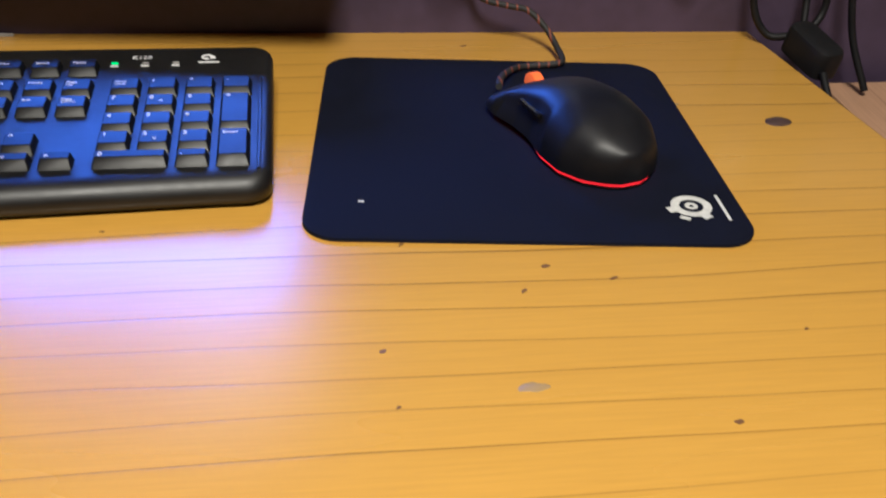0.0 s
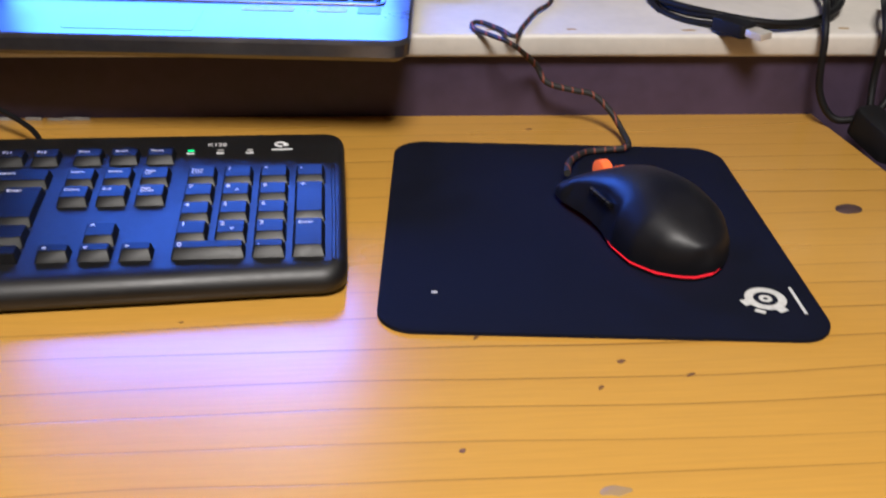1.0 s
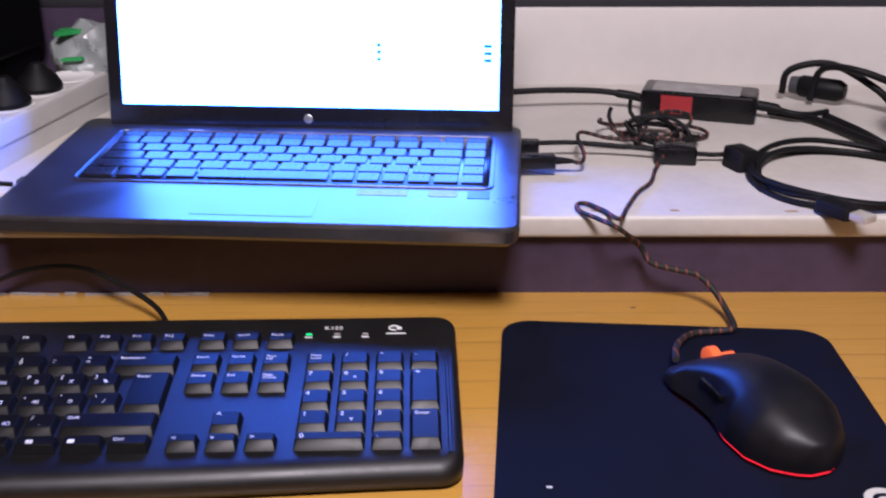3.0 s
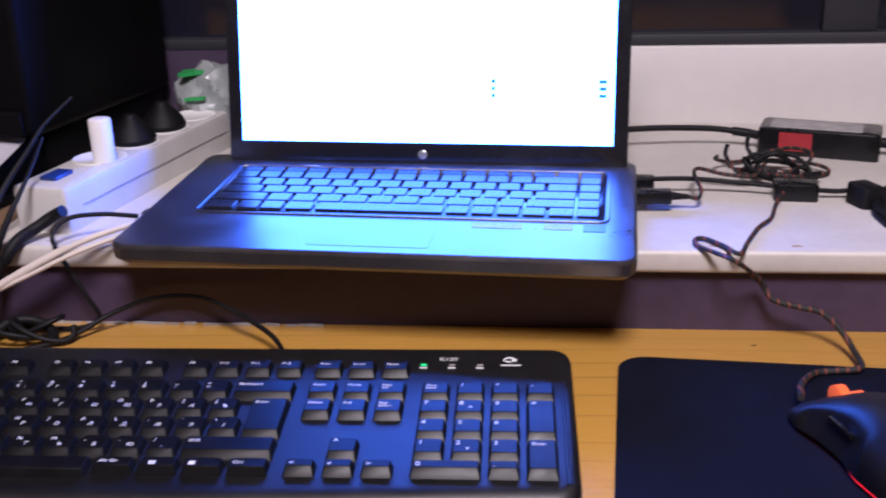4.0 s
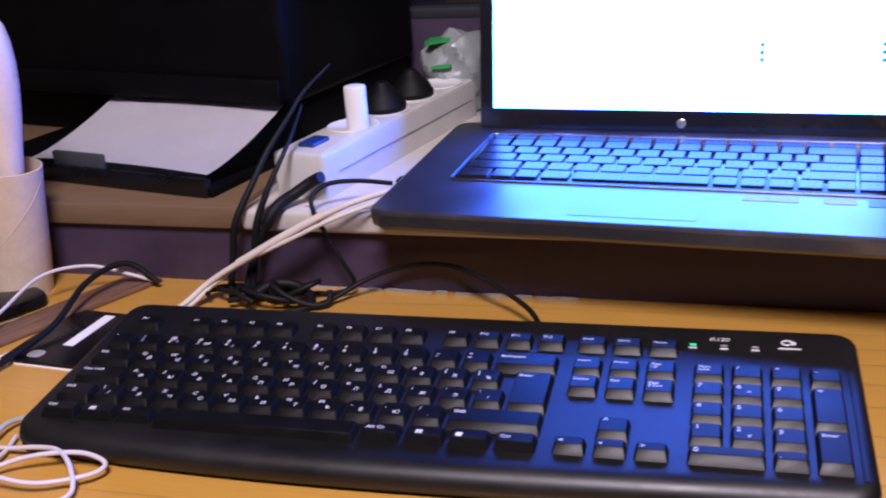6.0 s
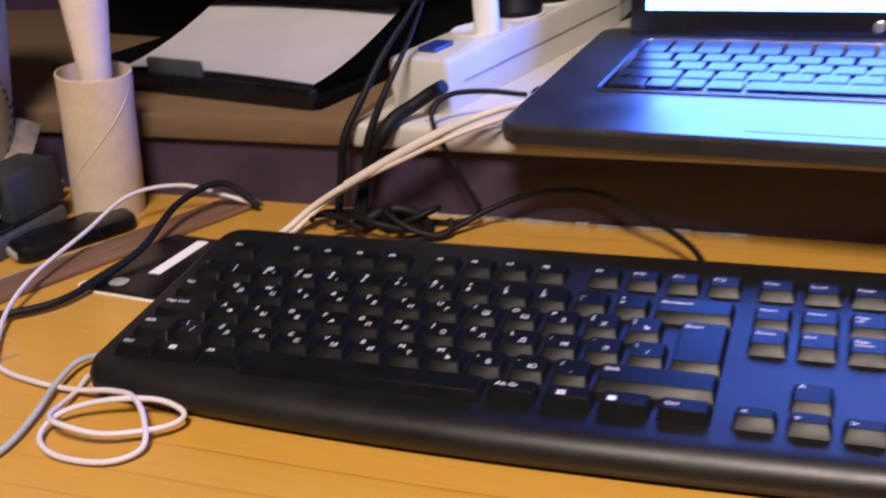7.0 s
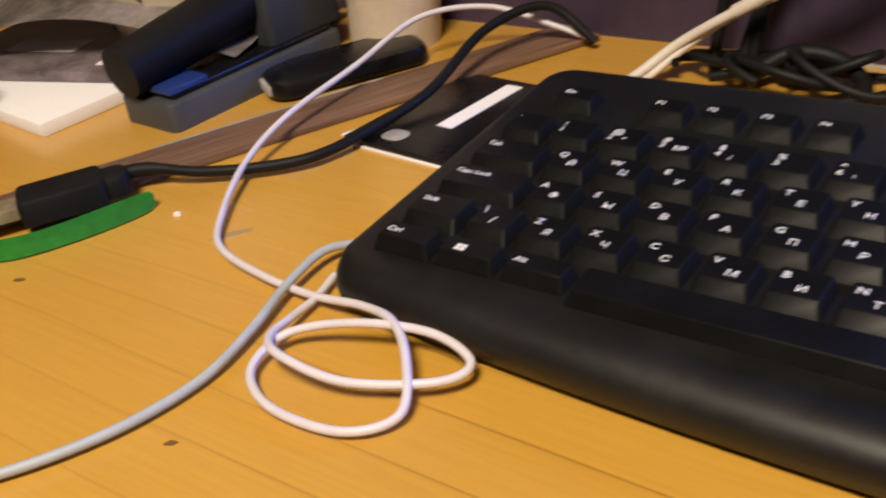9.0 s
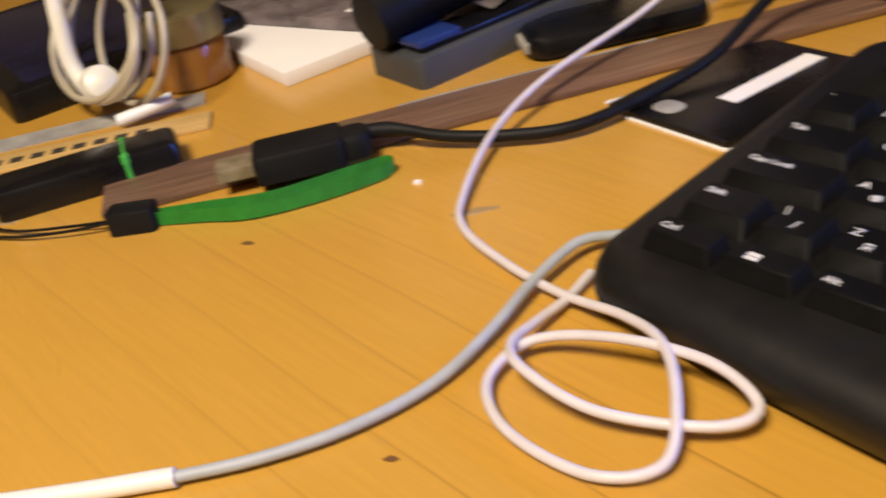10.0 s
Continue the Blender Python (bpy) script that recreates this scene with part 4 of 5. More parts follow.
# ---- window sill, left of the laptop ----
ps = thing("power_strip", "white multi-socket power strip with plugs", "power strip", Matrix.Translation((0.0888, 0.2550, SILL)) @ Matrix.Rotation(radians(-13.6), 4, "Z") @ Matrix.Scale(0.957, 4))
part("case", slab(-0.048, 0.0, 0.0, 0.262, 0.0, 0.036, 0.004, 0.004, 4), STRIP, ps)
part("groove", boxes(-0.0005, 0.0006, 0.02, 0.25, 0.017, 0.0182), GREYLAB, ps)
part("switch", slab(-0.034, -0.019, 0.016, 0.040, 0.036, 0.0390, 0.002, 0.001, 3), BLUEPL, ps, "dark blue rocker switch")
for i in range(4):
    c = Matrix.Translation((-0.024, 0.082 + i * 0.050, 0.036))
    part("socket", lathe(bmesh.new(), [(0.022, 0.0), (0.022, 0.0008), (0.0195, 0.001), (0.0185, 0.0003)], 28, c), PLASTICW, ps)
ub = part("usb_charger", slab(-0.0088, 0.0088, -0.008, 0.008, 0.0, 0.036, 0.0070, 0.0015, 3), PLASTICW, ps, "white plug standing in a socket")
ub.matrix_local = Matrix.Translation((-0.0125, 0.072, 0.0365))
for i, y in enumerate((0.132, 0.182)):
    p = part("dark_plug", lathe(bmesh.new(), [(0.019, 0.0), (0.020, 0.004), (0.016, 0.012), (0.010, 0.018), (0.005, 0.024)], 24), MATTEBLACK, ps, "black round plug")
    p.matrix_local = Matrix.Translation((-0.024, y, 0.037))

bag = thing("plastic_bag", "crumpled clear plastic bag with green print", "plastic bag", Matrix.Translation((0.1279, 0.5275, SILL)) @ Matrix.Scale(0.867, 4))
bmb = bmesh.new()
bmesh.ops.create_icosphere(bmb, subdivisions=4, radius=0.040)
for v in bmb.verts:
    n = noise.noise(v.co * 38) * 0.012 + noise.noise(v.co * 95) * 0.005
    v.co += v.co.normalized() * n
    v.co.z = max(0.0, v.co.z * 1.1 + 0.040)
part("film", bmb, BAGPL, bag, angle=25)
part("print", disc(-0.012, -0.040, 0.012, 0.004, 0.052, 0.003, 0.3, 10, 0.5, 8), GREENPL, bag)
part("print", disc(-0.016, -0.020, 0.020, 0.010, 0.076, 0.004, 0.8, 10, 0.5, 9), GREENPL, bag)

pr = thing("printer", "black printer with white paper in its open front tray", "printer", Matrix.Translation((0.0229, 0.3578, SILL + 0.001)) @ Matrix.Rotation(radians(-13.3), 4, "Z") @ Matrix.Scale(0.919, 4))
part("body", boxes(-0.44, 0.0, 0.0, 0.235, 0.046, 0.30, bevel=0.008, seg=3), PRINTER, pr)
part("base", boxes(-0.43, -0.008, 0.03, 0.23, 0.0, 0.046, bevel=0.003), PRINTER, pr)
part("front_lip", boxes(-0.43, -0.005, -0.006, 0.0, 0.05, 0.072, bevel=0.002), PRINTER, pr)
tr = part("tray", boxes(-0.300, 0.000, -0.118, 0.03, 0.0, 0.008, bevel=0.002), PRINTER, pr, "black pull-out paper tray")
part("tray_front", boxes(-0.298, -0.004, -0.121, -0.112, 0.0, 0.015, bevel=0.002), GLOSSBLACK, pr)
part("tray_stop", boxes(-0.185, -0.125, -0.112, -0.106, 0.008, 0.026, bevel=0.002), CHARCOAL, pr, "grey paper stop")
wing = bmesh.new()
for i in range(13):
    t = i / 12
    y = -0.108 + 0.115 * t
    z = 0.010 + 0.036 * t ** 1.4
    wing.verts.new((-0.012 + 0.012 * t, y, 0.004))
    wing.verts.new((-0.012 + 0.012 * t, y, z + 0.006))
wing.verts.ensure_lookup_table()
for i in range(12):
    wing.faces.new([wing.verts[k] for k in (2 * i, 2 * i + 2, 2 * i + 3, 2 * i + 1)])
bmesh.ops.solidify(wing, geom=wing.faces[:], thickness=0.006)
part("tray_side", wing, PRINTER, pr)
sheet = bmesh.new()
grid = [[None] * 9 for _ in range(15)]
for i in range(15):
    for k in range(9):
        t, s = i / 14, k / 8
        grid[i][k] = sheet.verts.new((-0.222 + 0.207 * s, -0.104 + 0.125 * t, 0.0145 + 0.034 * t ** 1.5 + 0.003 * math.sin(s * 3.0)))
for i in range(14):
    for k in range(8):
        sheet.faces.new((grid[i][k], grid[i][k + 1], grid[i + 1][k + 1], grid[i + 1][k]))
bmesh.ops.solidify(sheet, geom=sheet.faces[:], thickness=0.003)
tagged(obj("paper_sheet", sheet, PAPER), "white paper sheets resting in the printer tray", "paper").matrix_world = pr.matrix_world.copy()

# cables between the sill and the desk
bun = thing("white_cable_bundle", "two cream white cables stretched from the laptop to the desk", "cable")
part("strand", cable([(0.1540, 0.2510, 0.073), (0.1407, 0.2302, 0.076), (0.1142, 0.2159, 0.070), (0.0747, 0.2083, 0.052), (0.0350, 0.2029, 0.030), (0.0120, 0.1985, 0.016), (-0.0023, 0.1837, 0.005), (-0.0107, 0.1616, 0.003)], 0.0022), CREAMCAB, bun)
part("strand", cable([(0.1539, 0.2476, 0.071), (0.1385, 0.2251, 0.071), (0.1090, 0.2108, 0.063), (0.0794, 0.2055, 0.050), (0.0379, 0.2049, 0.030), (0.0159, 0.2006, 0.015), (0.0025, 0.1837, 0.004), (-0.0048, 0.1615, 0.003)], 0.0016), CREAMCAB, bun)
part("sleeve", cable([(0.1044, 0.2144, 0.0665), (0.0747, 0.2083, 0.052), (0.0360, 0.2034, 0.0306)], 0.0030), CREAMCAB, bun)
lead = thing("black_usb_lead", "thin black lead looping from the laptop down to the desk", "cable")
part("plug", slab(-0.016, 0.0, -0.006, 0.006, 0.0, 0.007, 0.002, 0.001, 3), RUBBER, lead).matrix_local = Matrix.Translation((0.1574, 0.2632, SILL + 0.008)) @ Matrix.Rotation(radians(-4), 4, "Z")
part("strand", cable([(0.1378, 0.2622, 0.0725), (0.1151, 0.2504, 0.078), (0.0958, 0.2374, 0.079), (0.0883, 0.2254, 0.070), (0.0970, 0.2218, 0.050), (0.1095, 0.2202, 0.026), (0.1157, 0.2217, 0.010), (0.1048, 0.2184, 0.004), (0.0824, 0.2168, 0.003), (0.0583, 0.2160, 0.004)], 0.0017), RUBBER, lead)
drop = thing("hanging_power_leads", "thick black leads dropping over the sill edge onto the desk", "cable")
part("strand", cable([(0.0806, 0.3110, 0.1503), (0.0652, 0.2899, 0.134), (0.0586, 0.2734, 0.120), (0.0478, 0.2524, 0.100), (0.0395, 0.2357, 0.079), (0.0289, 0.2219, 0.054), (0.0247, 0.2197, 0.030), (0.0216, 0.2144, 0.005), (0.0291, 0.2014, 0.004)], lambda t: 0.0009 + 0.0019 * min(1.0, t * 1.6)), RUBBER, drop)
part("strand", cable([(0.0654, 0.2843, 0.126), (0.0647, 0.2611, 0.1104), (0.0626, 0.2455, 0.099), (0.0551, 0.2318, 0.080), (0.0462, 0.2217, 0.055), (0.0421, 0.2195, 0.030), (0.0390, 0.2151, 0.006), (0.0446, 0.2052, 0.004)], lambda t: 0.0009 + 0.0019 * min(1.0, t * 1.6)), RUBBER, drop)
part("strand", cable([(0.0895, 0.2462, 0.082), (0.0817, 0.2477, 0.078), (0.0686, 0.2405, 0.070), (0.0614, 0.2289, 0.066), (0.0538, 0.2208, 0.054), (0.0399, 0.2190, 0.026), (0.0351, 0.2133, 0.005), (0.0427, 0.2033, 0.004)], lambda t: 0.0044 if t < 0.5 else 0.0028), RUBBER, drop)
knot = thing("cable_knot", "knotted heap of black cables behind the keyboard", "cable")
rnd = random.Random(5)
for k in range(6):
    cx, cy, rx, ry = 0.0291 + 0.0107 * k, 0.2051 + 0.006 * math.sin(k * 2.0), 0.016 + 0.010 * rnd.random(), 0.010 + 0.006 * rnd.random()
    a0 = rnd.random() * 6
    pts = [(cx + rx * math.cos(a0 + t), cy + ry * math.sin(a0 + t), 0.004 + 0.0055 * (1 + math.sin(1.4 * t + k)) * (0.5 + 0.14 * k)) for t in [i * 0.6 for i in range(10)]]
    part("loop", cable(pts, 0.0021), RUBBER, knot)
part("wrap", cable([(0.0446, 0.1970, 0.006), (0.0586, 0.2061, 0.014), (0.0760, 0.2101, 0.012), (0.0893, 0.2024, 0.006), (0.0912, 0.1925, 0.004)], 0.0036), RUBBER, knot)

# ---- left end of the desk ----
tube = thing("cardboard_tube", "pale cardboard roll core standing on the desk", "cardboard tube", Matrix.Translation((-0.1515, 0.2060, 0.0025)) @ Matrix.Rotation(radians(7), 4, "Y"))
wall_t = bmesh.new()
lathe(wall_t, [(0.0238, 0.0), (0.0243, 0.03), (0.0239, 0.070), (0.0244, 0.0995), (0.0234, 0.0998), (0.0230, 0.05), (0.0230, 0.002)], 48, cap=False)
part("roll", wall_t, CARD, tube)
seam = smooth_line([(0.0241 * math.cos(a), 0.0241 * math.sin(a), 0.004 + 0.092 * i / 20) for i, a in enumerate([radians(200 + 9 * j) for j in range(21)])], 0.01)
part("seam", sweep(bmesh.new(), seam, 0.00042, 5), CARD, tube)
brush = thing("paint_brush", "white painted brush handle standing in the cardboard tube", "brush", Matrix.Translation((-0.1470, 0.2060, 0.0010)) @ Matrix.Rotation(radians(5), 4, "Y"))
part("handle", lathe(bmesh.new(), [(0.0085, 0.0), (0.0105, 0.004), (0.0100, 0.080), (0.0104, 0.096), (0.0118, 0.115), (0.0142, 0.140), (0.0156, 0.160), (0.0154, 0.176), (0.0136, 0.192), (0.0104, 0.204), (0.0060, 0.210), (0.0010, 0.212)], 36), PORCELAIN, brush)
part("hanging_hole", lathe(bmesh.new(), [(0.0046, -0.0132), (0.0046, 0.0132)], 20, Matrix.Translation((0.0, 0.0, 0.1925)) @ Matrix.Rotation(radians(18), 4, "Z") @ Matrix.Rotation(radians(90), 4, "X") @ Matrix.Diagonal((0.8, 1.25, 1.06, 1))), COIN, brush, "dark hanging hole")

pot = thing("cream_pot", "cream round pot with dashed dark lines", "pot", Matrix.Translation((-0.2680, 0.1780, 0.0)) @ Matrix.Scale(1.05, 4))
part("body", lathe(bmesh.new(), [(0.036, 0.0), (0.042, 0.004), (0.052, 0.05), (0.061, 0.10), (0.070, 0.15), (0.079, 0.19), (0.085, 0.215), (0.081, 0.217), (0.074, 0.190)], 48), CERAMIC, pot)
dash = bmesh.new()
for s in (-1, 1):
    for k in range(6):
        for i in range(26):
            t = i / 26
            z = 0.02 + 0.17 * t
            a = radians(k * 60 + s * 110 * t)
            prof = [(0.042, 0.004), (0.052, 0.05), (0.061, 0.10), (0.070, 0.15), (0.079, 0.19), (0.085, 0.215)]
            r = 0.05
            for (ra, za), (rb, zb) in zip(prof, prof[1:]):
                if za <= z <= zb:
                    r = ra + (rb - ra) * (z - za) / (zb - za)
            dm = Matrix.Rotation(a, 4, "Z") @ Matrix.Translation((r, 0, z)) @ Matrix.Rotation(s * radians(-48), 4, "X")
            box(dash, -0.0004, 0.0007, -0.0006, 0.0006, -0.0020, 0.0020, m=dm)
tagged(part("dashes", dash, PRINTBLK, pot, "dark stitched dashes", smooth=False), kind="stuff")

page = bmesh.new()
gp = [[page.verts.new((-0.10 + 0.20 * i / 14, -0.05 + 0.10 * k / 6, 0.006 + 0.020 * math.sin(math.pi * i / 14) + 0.040 * (k / 6) ** 2)) for k in range(7)] for i in range(15)]
for i in range(14):
    for k in range(6):
        page.faces.new((gp[i][k], gp[i + 1][k], gp[i + 1][k + 1], gp[i][k + 1]))
bmesh.ops.solidify(page, geom=page.faces[:], thickness=0.003)
mg = thing("magazine", "glossy colourful magazine with a curled page", "magazine", Matrix.Translation((-0.2920, 0.1480, 0.0076)) @ Matrix.Rotation(radians(14.0), 4, "Z"))
part("page", page, MAGAZINE, mg, "curled glossy page").matrix_local = Matrix.Translation((0.0, 0.0, 0.005))
part("cover", slab(-0.104, 0.102, -0.058, 0.060, 0.0, 0.0055, 0.002, 0.0004, 2), MAGCOVER, mg, "dark printed cover")
for x, y, w, d in ((-0.07, -0.03, 0.05, 0.018), (0.01, -0.048, 0.07, 0.010), (0.03, 0.0, 0.05, 0.03)):
    part("picture", slab(x, x + w, y, y + d, 0.0055, 0.0058, 0.001, 0.0001, 2), REDLAB if x > 0.02 else PAPER, mg, "printed patch")

st = thing("stapler", "black and charcoal desktop stapler", "stapler", Matrix.Translation((-0.1769, 0.0749, 0.0)) @ Matrix.Rotation(radians(-4.3), 4, "Z") @ Matrix.Scale(1.019, 4))
part("base", slab(-0.040, 0.0, 0.0, 0.108, 0.0, 0.0135, 0.004, 0.0015, 3), CHARCOAL, st)
part("anvil", boxes(-0.037, -0.004, 0.006, 0.104, 0.0135, 0.0165, bevel=0.001), GLOSSBLACK, st)
part("catch", slab(-0.024, -0.003, 0.004, 0.026, 0.0165, 0.0190, 0.001, 0.0005, 2), BLUEPL, st, "dark blue catch")
arm = [(-0.026, -0.004, 0.027), (-0.026, 0.02, 0.030), (-0.026, 0.05, 0.034), (-0.026, 0.075, 0.038)]
part("arm", cable(arm, lambda t: 0.0125 + 0.002 * t, 18, 0.006), MATTEBLACK, st, "rounded gloss black arm")
part("handle", slab(-0.041, -0.006, 0.068, 0.116, 0.016, 0.046, 0.004, 0.003, 3), DARKCHAR, st, "charcoal handle block")

ph = thing("old_phone", "small black phone lying face down on the ruler", "phone", Matrix.Translation((-0.1472, 0.1611, 0.0)) @ Matrix.Rotation(radians(-30.9), 4, "Z") @ Matrix.Scale(0.989, 4))
part("body", slab(-0.018, 0.019, -0.042, 0.040, 0.0015, 0.0105, 0.010, 0.004, 5), GLOSSBLACK, ph)
part("end_cap", slab(-0.014, 0.012, -0.0432, -0.038, 0.003, 0.0075, 0.002, 0.001, 2), GREYLAB, ph, "grey end cap")
part("base_plate", slab(-0.016, 0.016, -0.039, 0.037, 0.0, 0.0016, 0.008, 0.0003, 4), GLOSSBLACK, ph)

ru = thing("wooden_ruler", "long worn brown wooden ruler", "ruler", Matrix.Translation((-0.1282, 0.1028, 0.0)) @ Matrix.Rotation(radians(-27.0), 4, "Z") @ Matrix.Scale(1.014, 4))
part("stick", boxes(-0.0145, 0.0145, -0.178, 0.152, 0.0, 0.0035, bevel=0.001), STICK, ru)
# thin pale strip stands in for the light glinting along this edge
part("edge_glint", boxes(-0.0143, -0.0131, -0.060, 0.050, 0.0035, 0.0037), GREYLAB, ru, "pale strip painted as a glint on the edge")
part("worn_patch", disc(-0.002, -0.092, 0.010, 0.020, 0.0034, 0.0004, 0.1, 14, 0.5, 17), BOARD, ru, "paler worn patch")
cd = thing("black_booklet", "thin black booklet with a white strip under the keyboard edge", "booklet", Matrix.Translation((-0.0636, 0.1329, 0.0)) @ Matrix.Rotation(radians(-5.4), 4, "Z") @ Matrix.Scale(0.990, 4))
part("cover", slab(-0.026, 0.034, -0.040, 0.040, 0.0006, 0.0028, 0.002, 0.0004, 3), GLOSSBLACK, cd)
part("pages", slab(-0.0270, 0.034, -0.041, 0.041, 0.0, 0.0008, 0.001, 0.0002, 2), PAPER, cd, "white page edge")
part("white_strip", boxes(0.0060, 0.0145, -0.014, 0.034, 0.0028, 0.0032), PAPER, cd, "white strip")
part("grey_mark", slab(-0.010, 0.002, -0.034, -0.024, 0.0028, 0.0031, 0.004, 0.0001, 3), GREYLAB, cd)

wc = thing("white_cable", "white cable with two loose loops in front of the keyboard", "cable")
wpts = [(-0.0440, 0.2246, 0.004), (-0.0648, 0.2195, 0.012), (-0.0917, 0.2092, 0.022), (-0.1138, 0.1829, 0.024), (-0.1183, 0.1388, 0.016), (-0.1158, 0.0882, 0.012), (-0.1065, 0.0518, 0.007), (-0.0847, 0.0177, 0.004), (-0.0688, 0.0035, 0.003), (-0.0411, -0.0036, 0.003), (-0.0147, -0.0068, 0.004), (0.0098, -0.0091, 0.008), (0.0276, -0.0156, 0.011), (0.0415, -0.0278, 0.009), (0.0491, -0.0419, 0.004), (0.0379, -0.0534, 0.003), (0.0129, -0.0545, 0.003), (-0.0038, -0.0452, 0.004), (-0.0046, -0.0287, 0.006), (0.0155, -0.0196, 0.010), (0.0398, -0.0139, 0.010), (0.0555, -0.0172, 0.007), (0.0516, -0.0275, 0.006), (0.0282, -0.0401, 0.007), (0.0057, -0.0415, 0.010), (-0.0059, -0.0341, 0.008), (-0.0108, -0.0213, 0.005), (-0.0138, -0.0067, 0.003), (-0.0174, 0.0067, 0.003)]
part("strand", cable(wpts, 0.00138, 12, 0.002), WHITECAB, wc)
gc = thing("grey_cable", "light grey cable running off the desk front", "cable")
part("strand", cable([(-0.0166, 0.0342, 0.003), (-0.0237, 0.0250, 0.004), (-0.0283, 0.0136, 0.006), (-0.0260, -0.0069, 0.005), (-0.0193, -0.0296, 0.004), (-0.0154, -0.0535, 0.003), (-0.0189, -0.0778, 0.003), (-0.0280, -0.0991, 0.003), (-0.0406, -0.1182, 0.003)], 0.0016, 12), GREYCAB, gc)
part("white_end", cable([(-0.0388, -0.1156, 0.003), (-0.0521, -0.1328, 0.0032), (-0.0700, -0.1547, 0.0035)], 0.0026, 12), PLASTICW, gc, "white sleeve at its end")
bc = thing("black_usb_cable", "black USB cable with a metal plug lying across the ruler", "cable")
part("strand", cable([(-0.0419, 0.2227, 0.004), (-0.0633, 0.2166, 0.022), (-0.0774, 0.1851, 0.020), (-0.0746, 0.1373, 0.010), (-0.0795, 0.1038, 0.006), (-0.0865, 0.0731, 0.005), (-0.1040, 0.0550, 0.005), (-0.1241, 0.0418, 0.006), (-0.1377, 0.0355, 0.008), (-0.1452, 0.0293, 0.0090), (-0.1488, 0.0232, 0.0092)], lambda t: 0.0023 if t < 0.95 else 0.0030, 12), RUBBER, bc)
um = Matrix.Translation((-0.1555, 0.0030, 0.0038)) @ Matrix.Rotation(radians(-31.0), 4, "Z")
part("plug_body", slab(-0.0100, 0.0100, -0.020, 0.014, 0.0, 0.0110, 0.003, 0.002, 4), RUBBER, bc).matrix_local = um
part("plug_shoulder", slab(-0.0075, 0.0075, 0.011, 0.024, 0.0008, 0.0102, 0.005, 0.003, 4), RUBBER, bc).matrix_local = um
part("plug_metal", slab(-0.0062, 0.0062, -0.034, -0.020, 0.003, 0.0078, 0.0006, 0.0003, 2), DULLMETAL, bc, "dull metal plug end").matrix_local = um

fl = thing("flash_drive", "black USB stick with a green band and a green strap", "usb stick")
fm = Matrix.Translation((-0.2309, -0.0524, 0.0)) @ Matrix.Rotation(radians(-21.7), 4, "Z")
part("body", slab(-0.0115, 0.0115, -0.038, 0.036, 0.0, 0.013, 0.005, 0.004, 4), GLOSSBLACK, fl).matrix_local = fm
part("band", slab(-0.0119, 0.0119, 0.012, 0.017, 0.0001, 0.0134, 0.003, 0.003, 3), GREENSTRAP, fl, "green band").matrix_local = fm
part("cord", cable([(-0.2420, -0.0850, 0.006), (-0.2354, -0.0958, 0.003), (-0.2179, -0.0900, 0.002), (-0.1988, -0.0763, 0.003), (-0.1862, -0.0662, 0.004)], 0.0006, 6), RUBBER, fl)
part("cord", cable([(-0.2420, -0.0850, 0.006), (-0.2322, -0.0988, 0.002), (-0.2146, -0.0931, 0.002), (-0.1965, -0.0794, 0.003), (-0.1851, -0.0672, 0.004)], 0.0006, 6), RUBBER, fl)
part("clip", slab(-0.005, 0.005, -0.009, 0.009, 0.0, 0.009, 0.002, 0.001, 3), RUBBER, fl, "black clip").matrix_local = Matrix.Translation((-0.1789, -0.0592, 0.0)) @ Matrix.Rotation(radians(-43.1), 4, "Z")
strap_line = smooth_line([(-0.1725, -0.0539, 0.006), (-0.1578, -0.0426, 0.0065), (-0.1430, -0.0308, 0.0065), (-0.1306, -0.0073, 0.0065), (-0.1245, 0.0153, 0.0065), (-0.1292, 0.0209, 0.0065), (-0.1351, 0.0071, 0.0065), (-0.1456, -0.0200, 0.0065), (-0.1613, -0.0380, 0.0065), (-0.1738, -0.0508, 0.006)], 0.003)
sb = bmesh.new()
low, high = [sb.verts.new(p + Vector((0, 0, -0.0055))) for p in strap_line], [sb.verts.new(p + Vector((0, 0, -0.0002))) for p in strap_line]
for i in range(len(low) - 1):
    sb.faces.new((low[i], low[i + 1], high[i + 1], high[i]))
bmesh.ops.solidify(sb, geom=sb.faces[:], thickness=0.0012)
part("strap", sb, GREENSTRAP, fl, "green woven strap")

yr = thing("yellow_ruler", "short yellow wooden ruler with dark print", "ruler", Matrix.Translation((-0.2758, -0.0424, 0.0)) @ Matrix.Rotation(radians(57.3), 4, "Z") @ Matrix.Scale(0.966, 4))
part("stick", boxes(-0.072, 0.062, -0.0095, 0.0095, 0.0, 0.0022, bevel=0.0005), YELLOW, yr)
for i in range(9):
    part("print_bar", boxes(-0.048 + i * 0.0095, -0.048 + i * 0.0095 + 0.0058, -0.0032, 0.0026, 0.0022, 0.0024), PRINTBLK, yr)
nb = thing("paper_block", "block of white note paper", "paper", Matrix.Translation((-0.2433, 0.0483, 0.0)) @ Matrix.Rotation(radians(-6.2), 4, "Z") @ Matrix.Scale(1.006, 4))
part("block", boxes(-0.115, 0.0, 0.0, 0.075, 0.0, 0.007, bevel=0.0006), PAPER, nb)
jar = thing("small_jar", "small amber glass jar with an olive metal lid", "jar", Matrix.Translation((-0.3001, 0.0314, 0.0)) @ Matrix.Scale(0.949, 4))
part("glass", lathe(bmesh.new(), [(0.018, 0.0), (0.020, 0.002), (0.020, 0.020), (0.018, 0.023)], 36), GOLD, jar)
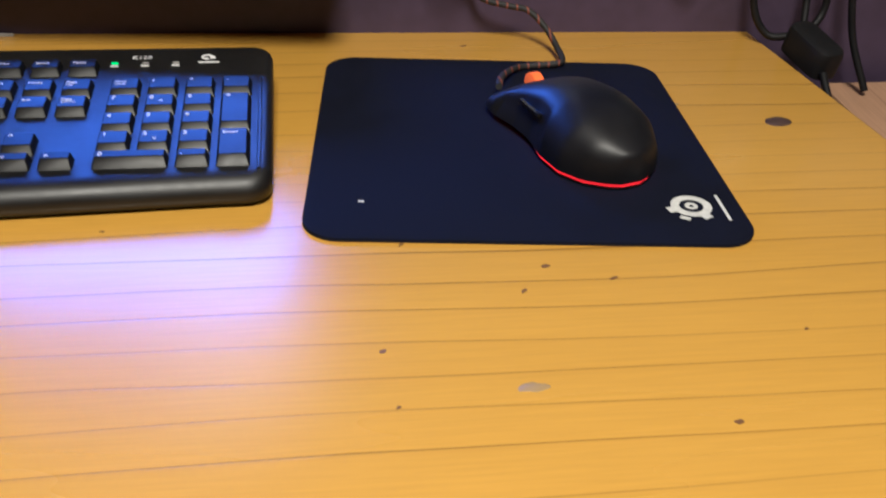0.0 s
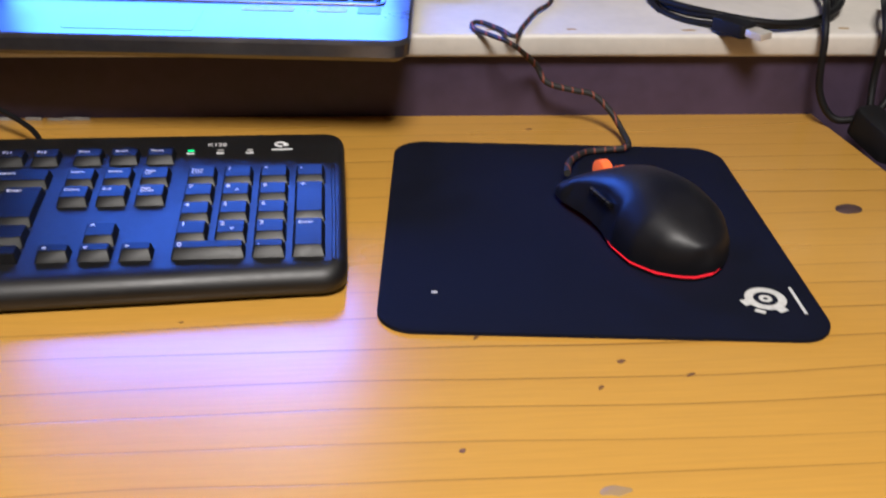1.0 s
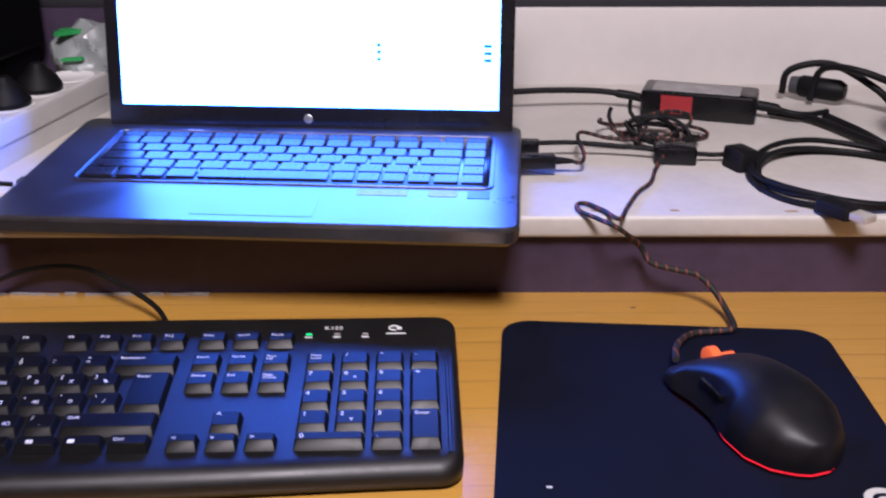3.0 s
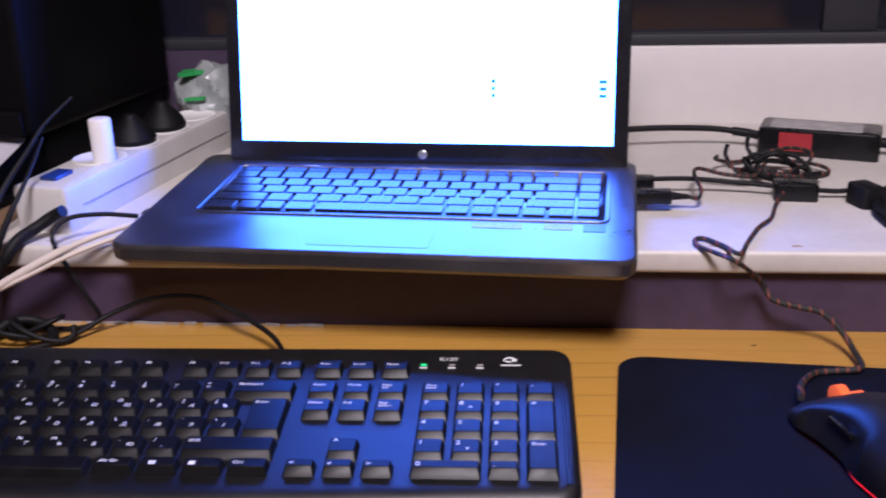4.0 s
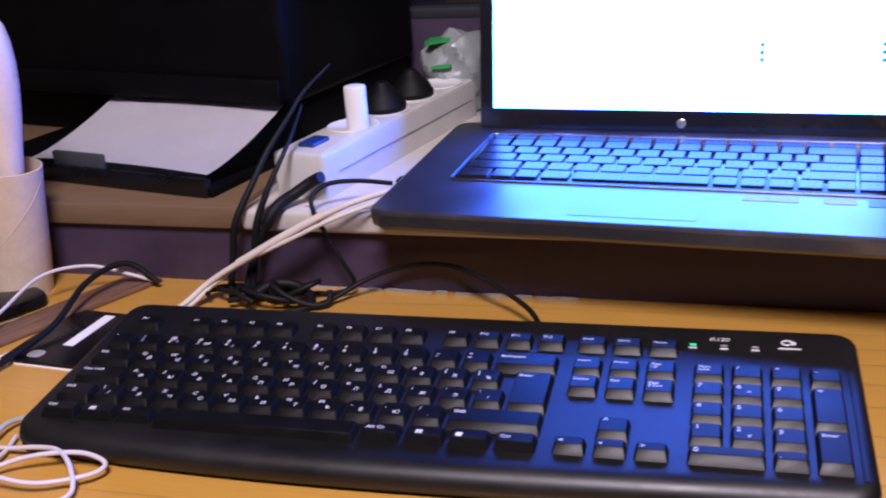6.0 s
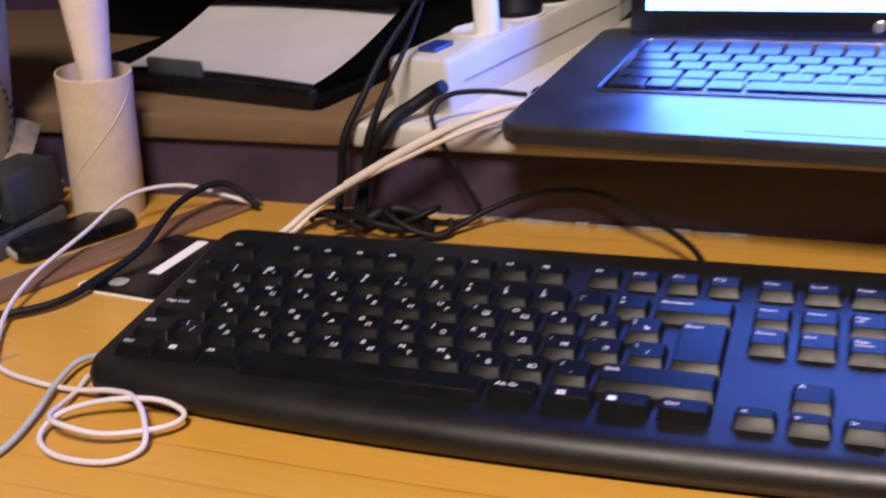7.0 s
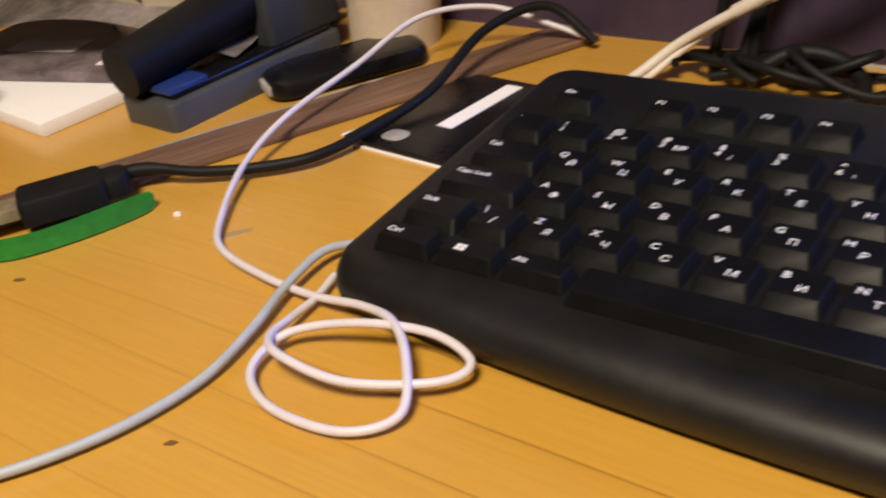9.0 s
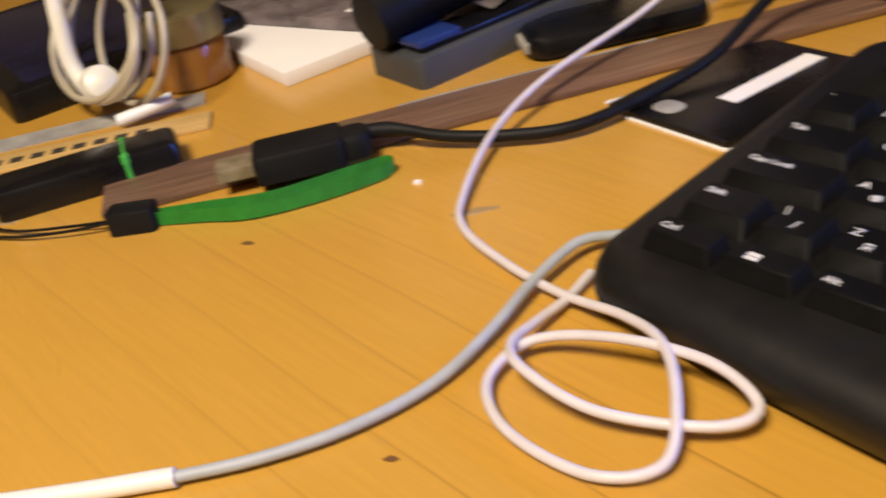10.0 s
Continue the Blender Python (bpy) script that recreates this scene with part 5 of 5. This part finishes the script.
part("lid", lathe(bmesh.new(), [(0.0195, 0.023), (0.021, 0.0235), (0.021, 0.037), (0.0195, 0.038)], 36), OLIVE, jar, "olive metal lid")
tb = thing("tablet", "dark tablet lying with a bluish glass front", "tablet", Matrix.Translation((-0.4070, -0.0267, 0.0)) @ Matrix.Rotation(radians(-6.4), 4, "Z") @ Matrix.Scale(0.944, 4))
part("case", slab(-0.11, 0.075, -0.012, 0.12, 0.0, 0.016, 0.006, 0.002, 4), GLOSSBLACK, tb)
part("glass", slab(-0.10, 0.066, 0.0, 0.112, 0.016, 0.0166, 0.003, 0.0002, 3), TABLET, tb, "bluish dark glass")
ep = thing("earphones", "white wired earphones in a loose coil beside the tablet", "earphones", Matrix.Translation((-0.3116, -0.0084, 0.0)) @ Matrix.Scale(0.989, 4))
part("bud", lathe(bmesh.new(), [(0.001, -0.009), (0.007, -0.007), (0.0098, 0.0), (0.008, 0.006), (0.003, 0.009)], 24, Matrix.Translation((0.012, -0.006, 0.0155)) @ Matrix.Rotation(radians(62), 4, "Y")), PLASTICW, ep, "white earbud")
part("stem", cable([(0.006, -0.010, 0.014), (-0.002, -0.011, 0.026), (-0.006, -0.008, 0.045), (-0.010, -0.004, 0.062)], 0.0042, 14), PLASTICW, ep)
part("plug", cable([(0.036, -0.012, 0.005), (0.042, 0.002, 0.007), (0.046, 0.012, 0.009)], 0.0030, 12), PLASTICW, ep, "white plug sleeve")
rnd = random.Random(21)
for k in range(6):
    a0, rx, ry = rnd.random() * 6, 0.030 + 0.020 * rnd.random(), 0.020 + 0.014 * rnd.random()
    cx, cy = -0.012 + 0.036 * rnd.random(), -0.006 + 0.022 * rnd.random()
    pts = [(cx + rx * math.cos(a0 + t), cy + 0.5 * ry * math.sin(a0 + t), 0.034 + 0.030 * math.sin(a0 + t) * (0.75 + 0.05 * k)) for t in [i * 0.6 for i in range(11)]]
    part("loop", cable(pts, 0.0016, 8), EARCORD, ep)
slip = tagged(obj("paper_slip", boxes(-0.06, 0.06, -0.008, 0.008, 0.0, 0.0006, m=Matrix.Translation((-0.3022, -0.0314, 0.0)) @ Matrix.Rotation(radians(60.4), 4, "Z")), GREYLAB), "thin grey blue slip beside the ruler", "paper")
edge = tagged(obj("paper_slip", boxes(-0.003, 0.003, -0.0135, 0.016, 0.0, 0.0005, m=Matrix.Translation((-0.0908, 0.1128, 0.0)) @ Matrix.Rotation(radians(-21.8), 4, "Z")), PAPER), "narrow white paper slip poking out beside the booklet", "paper")
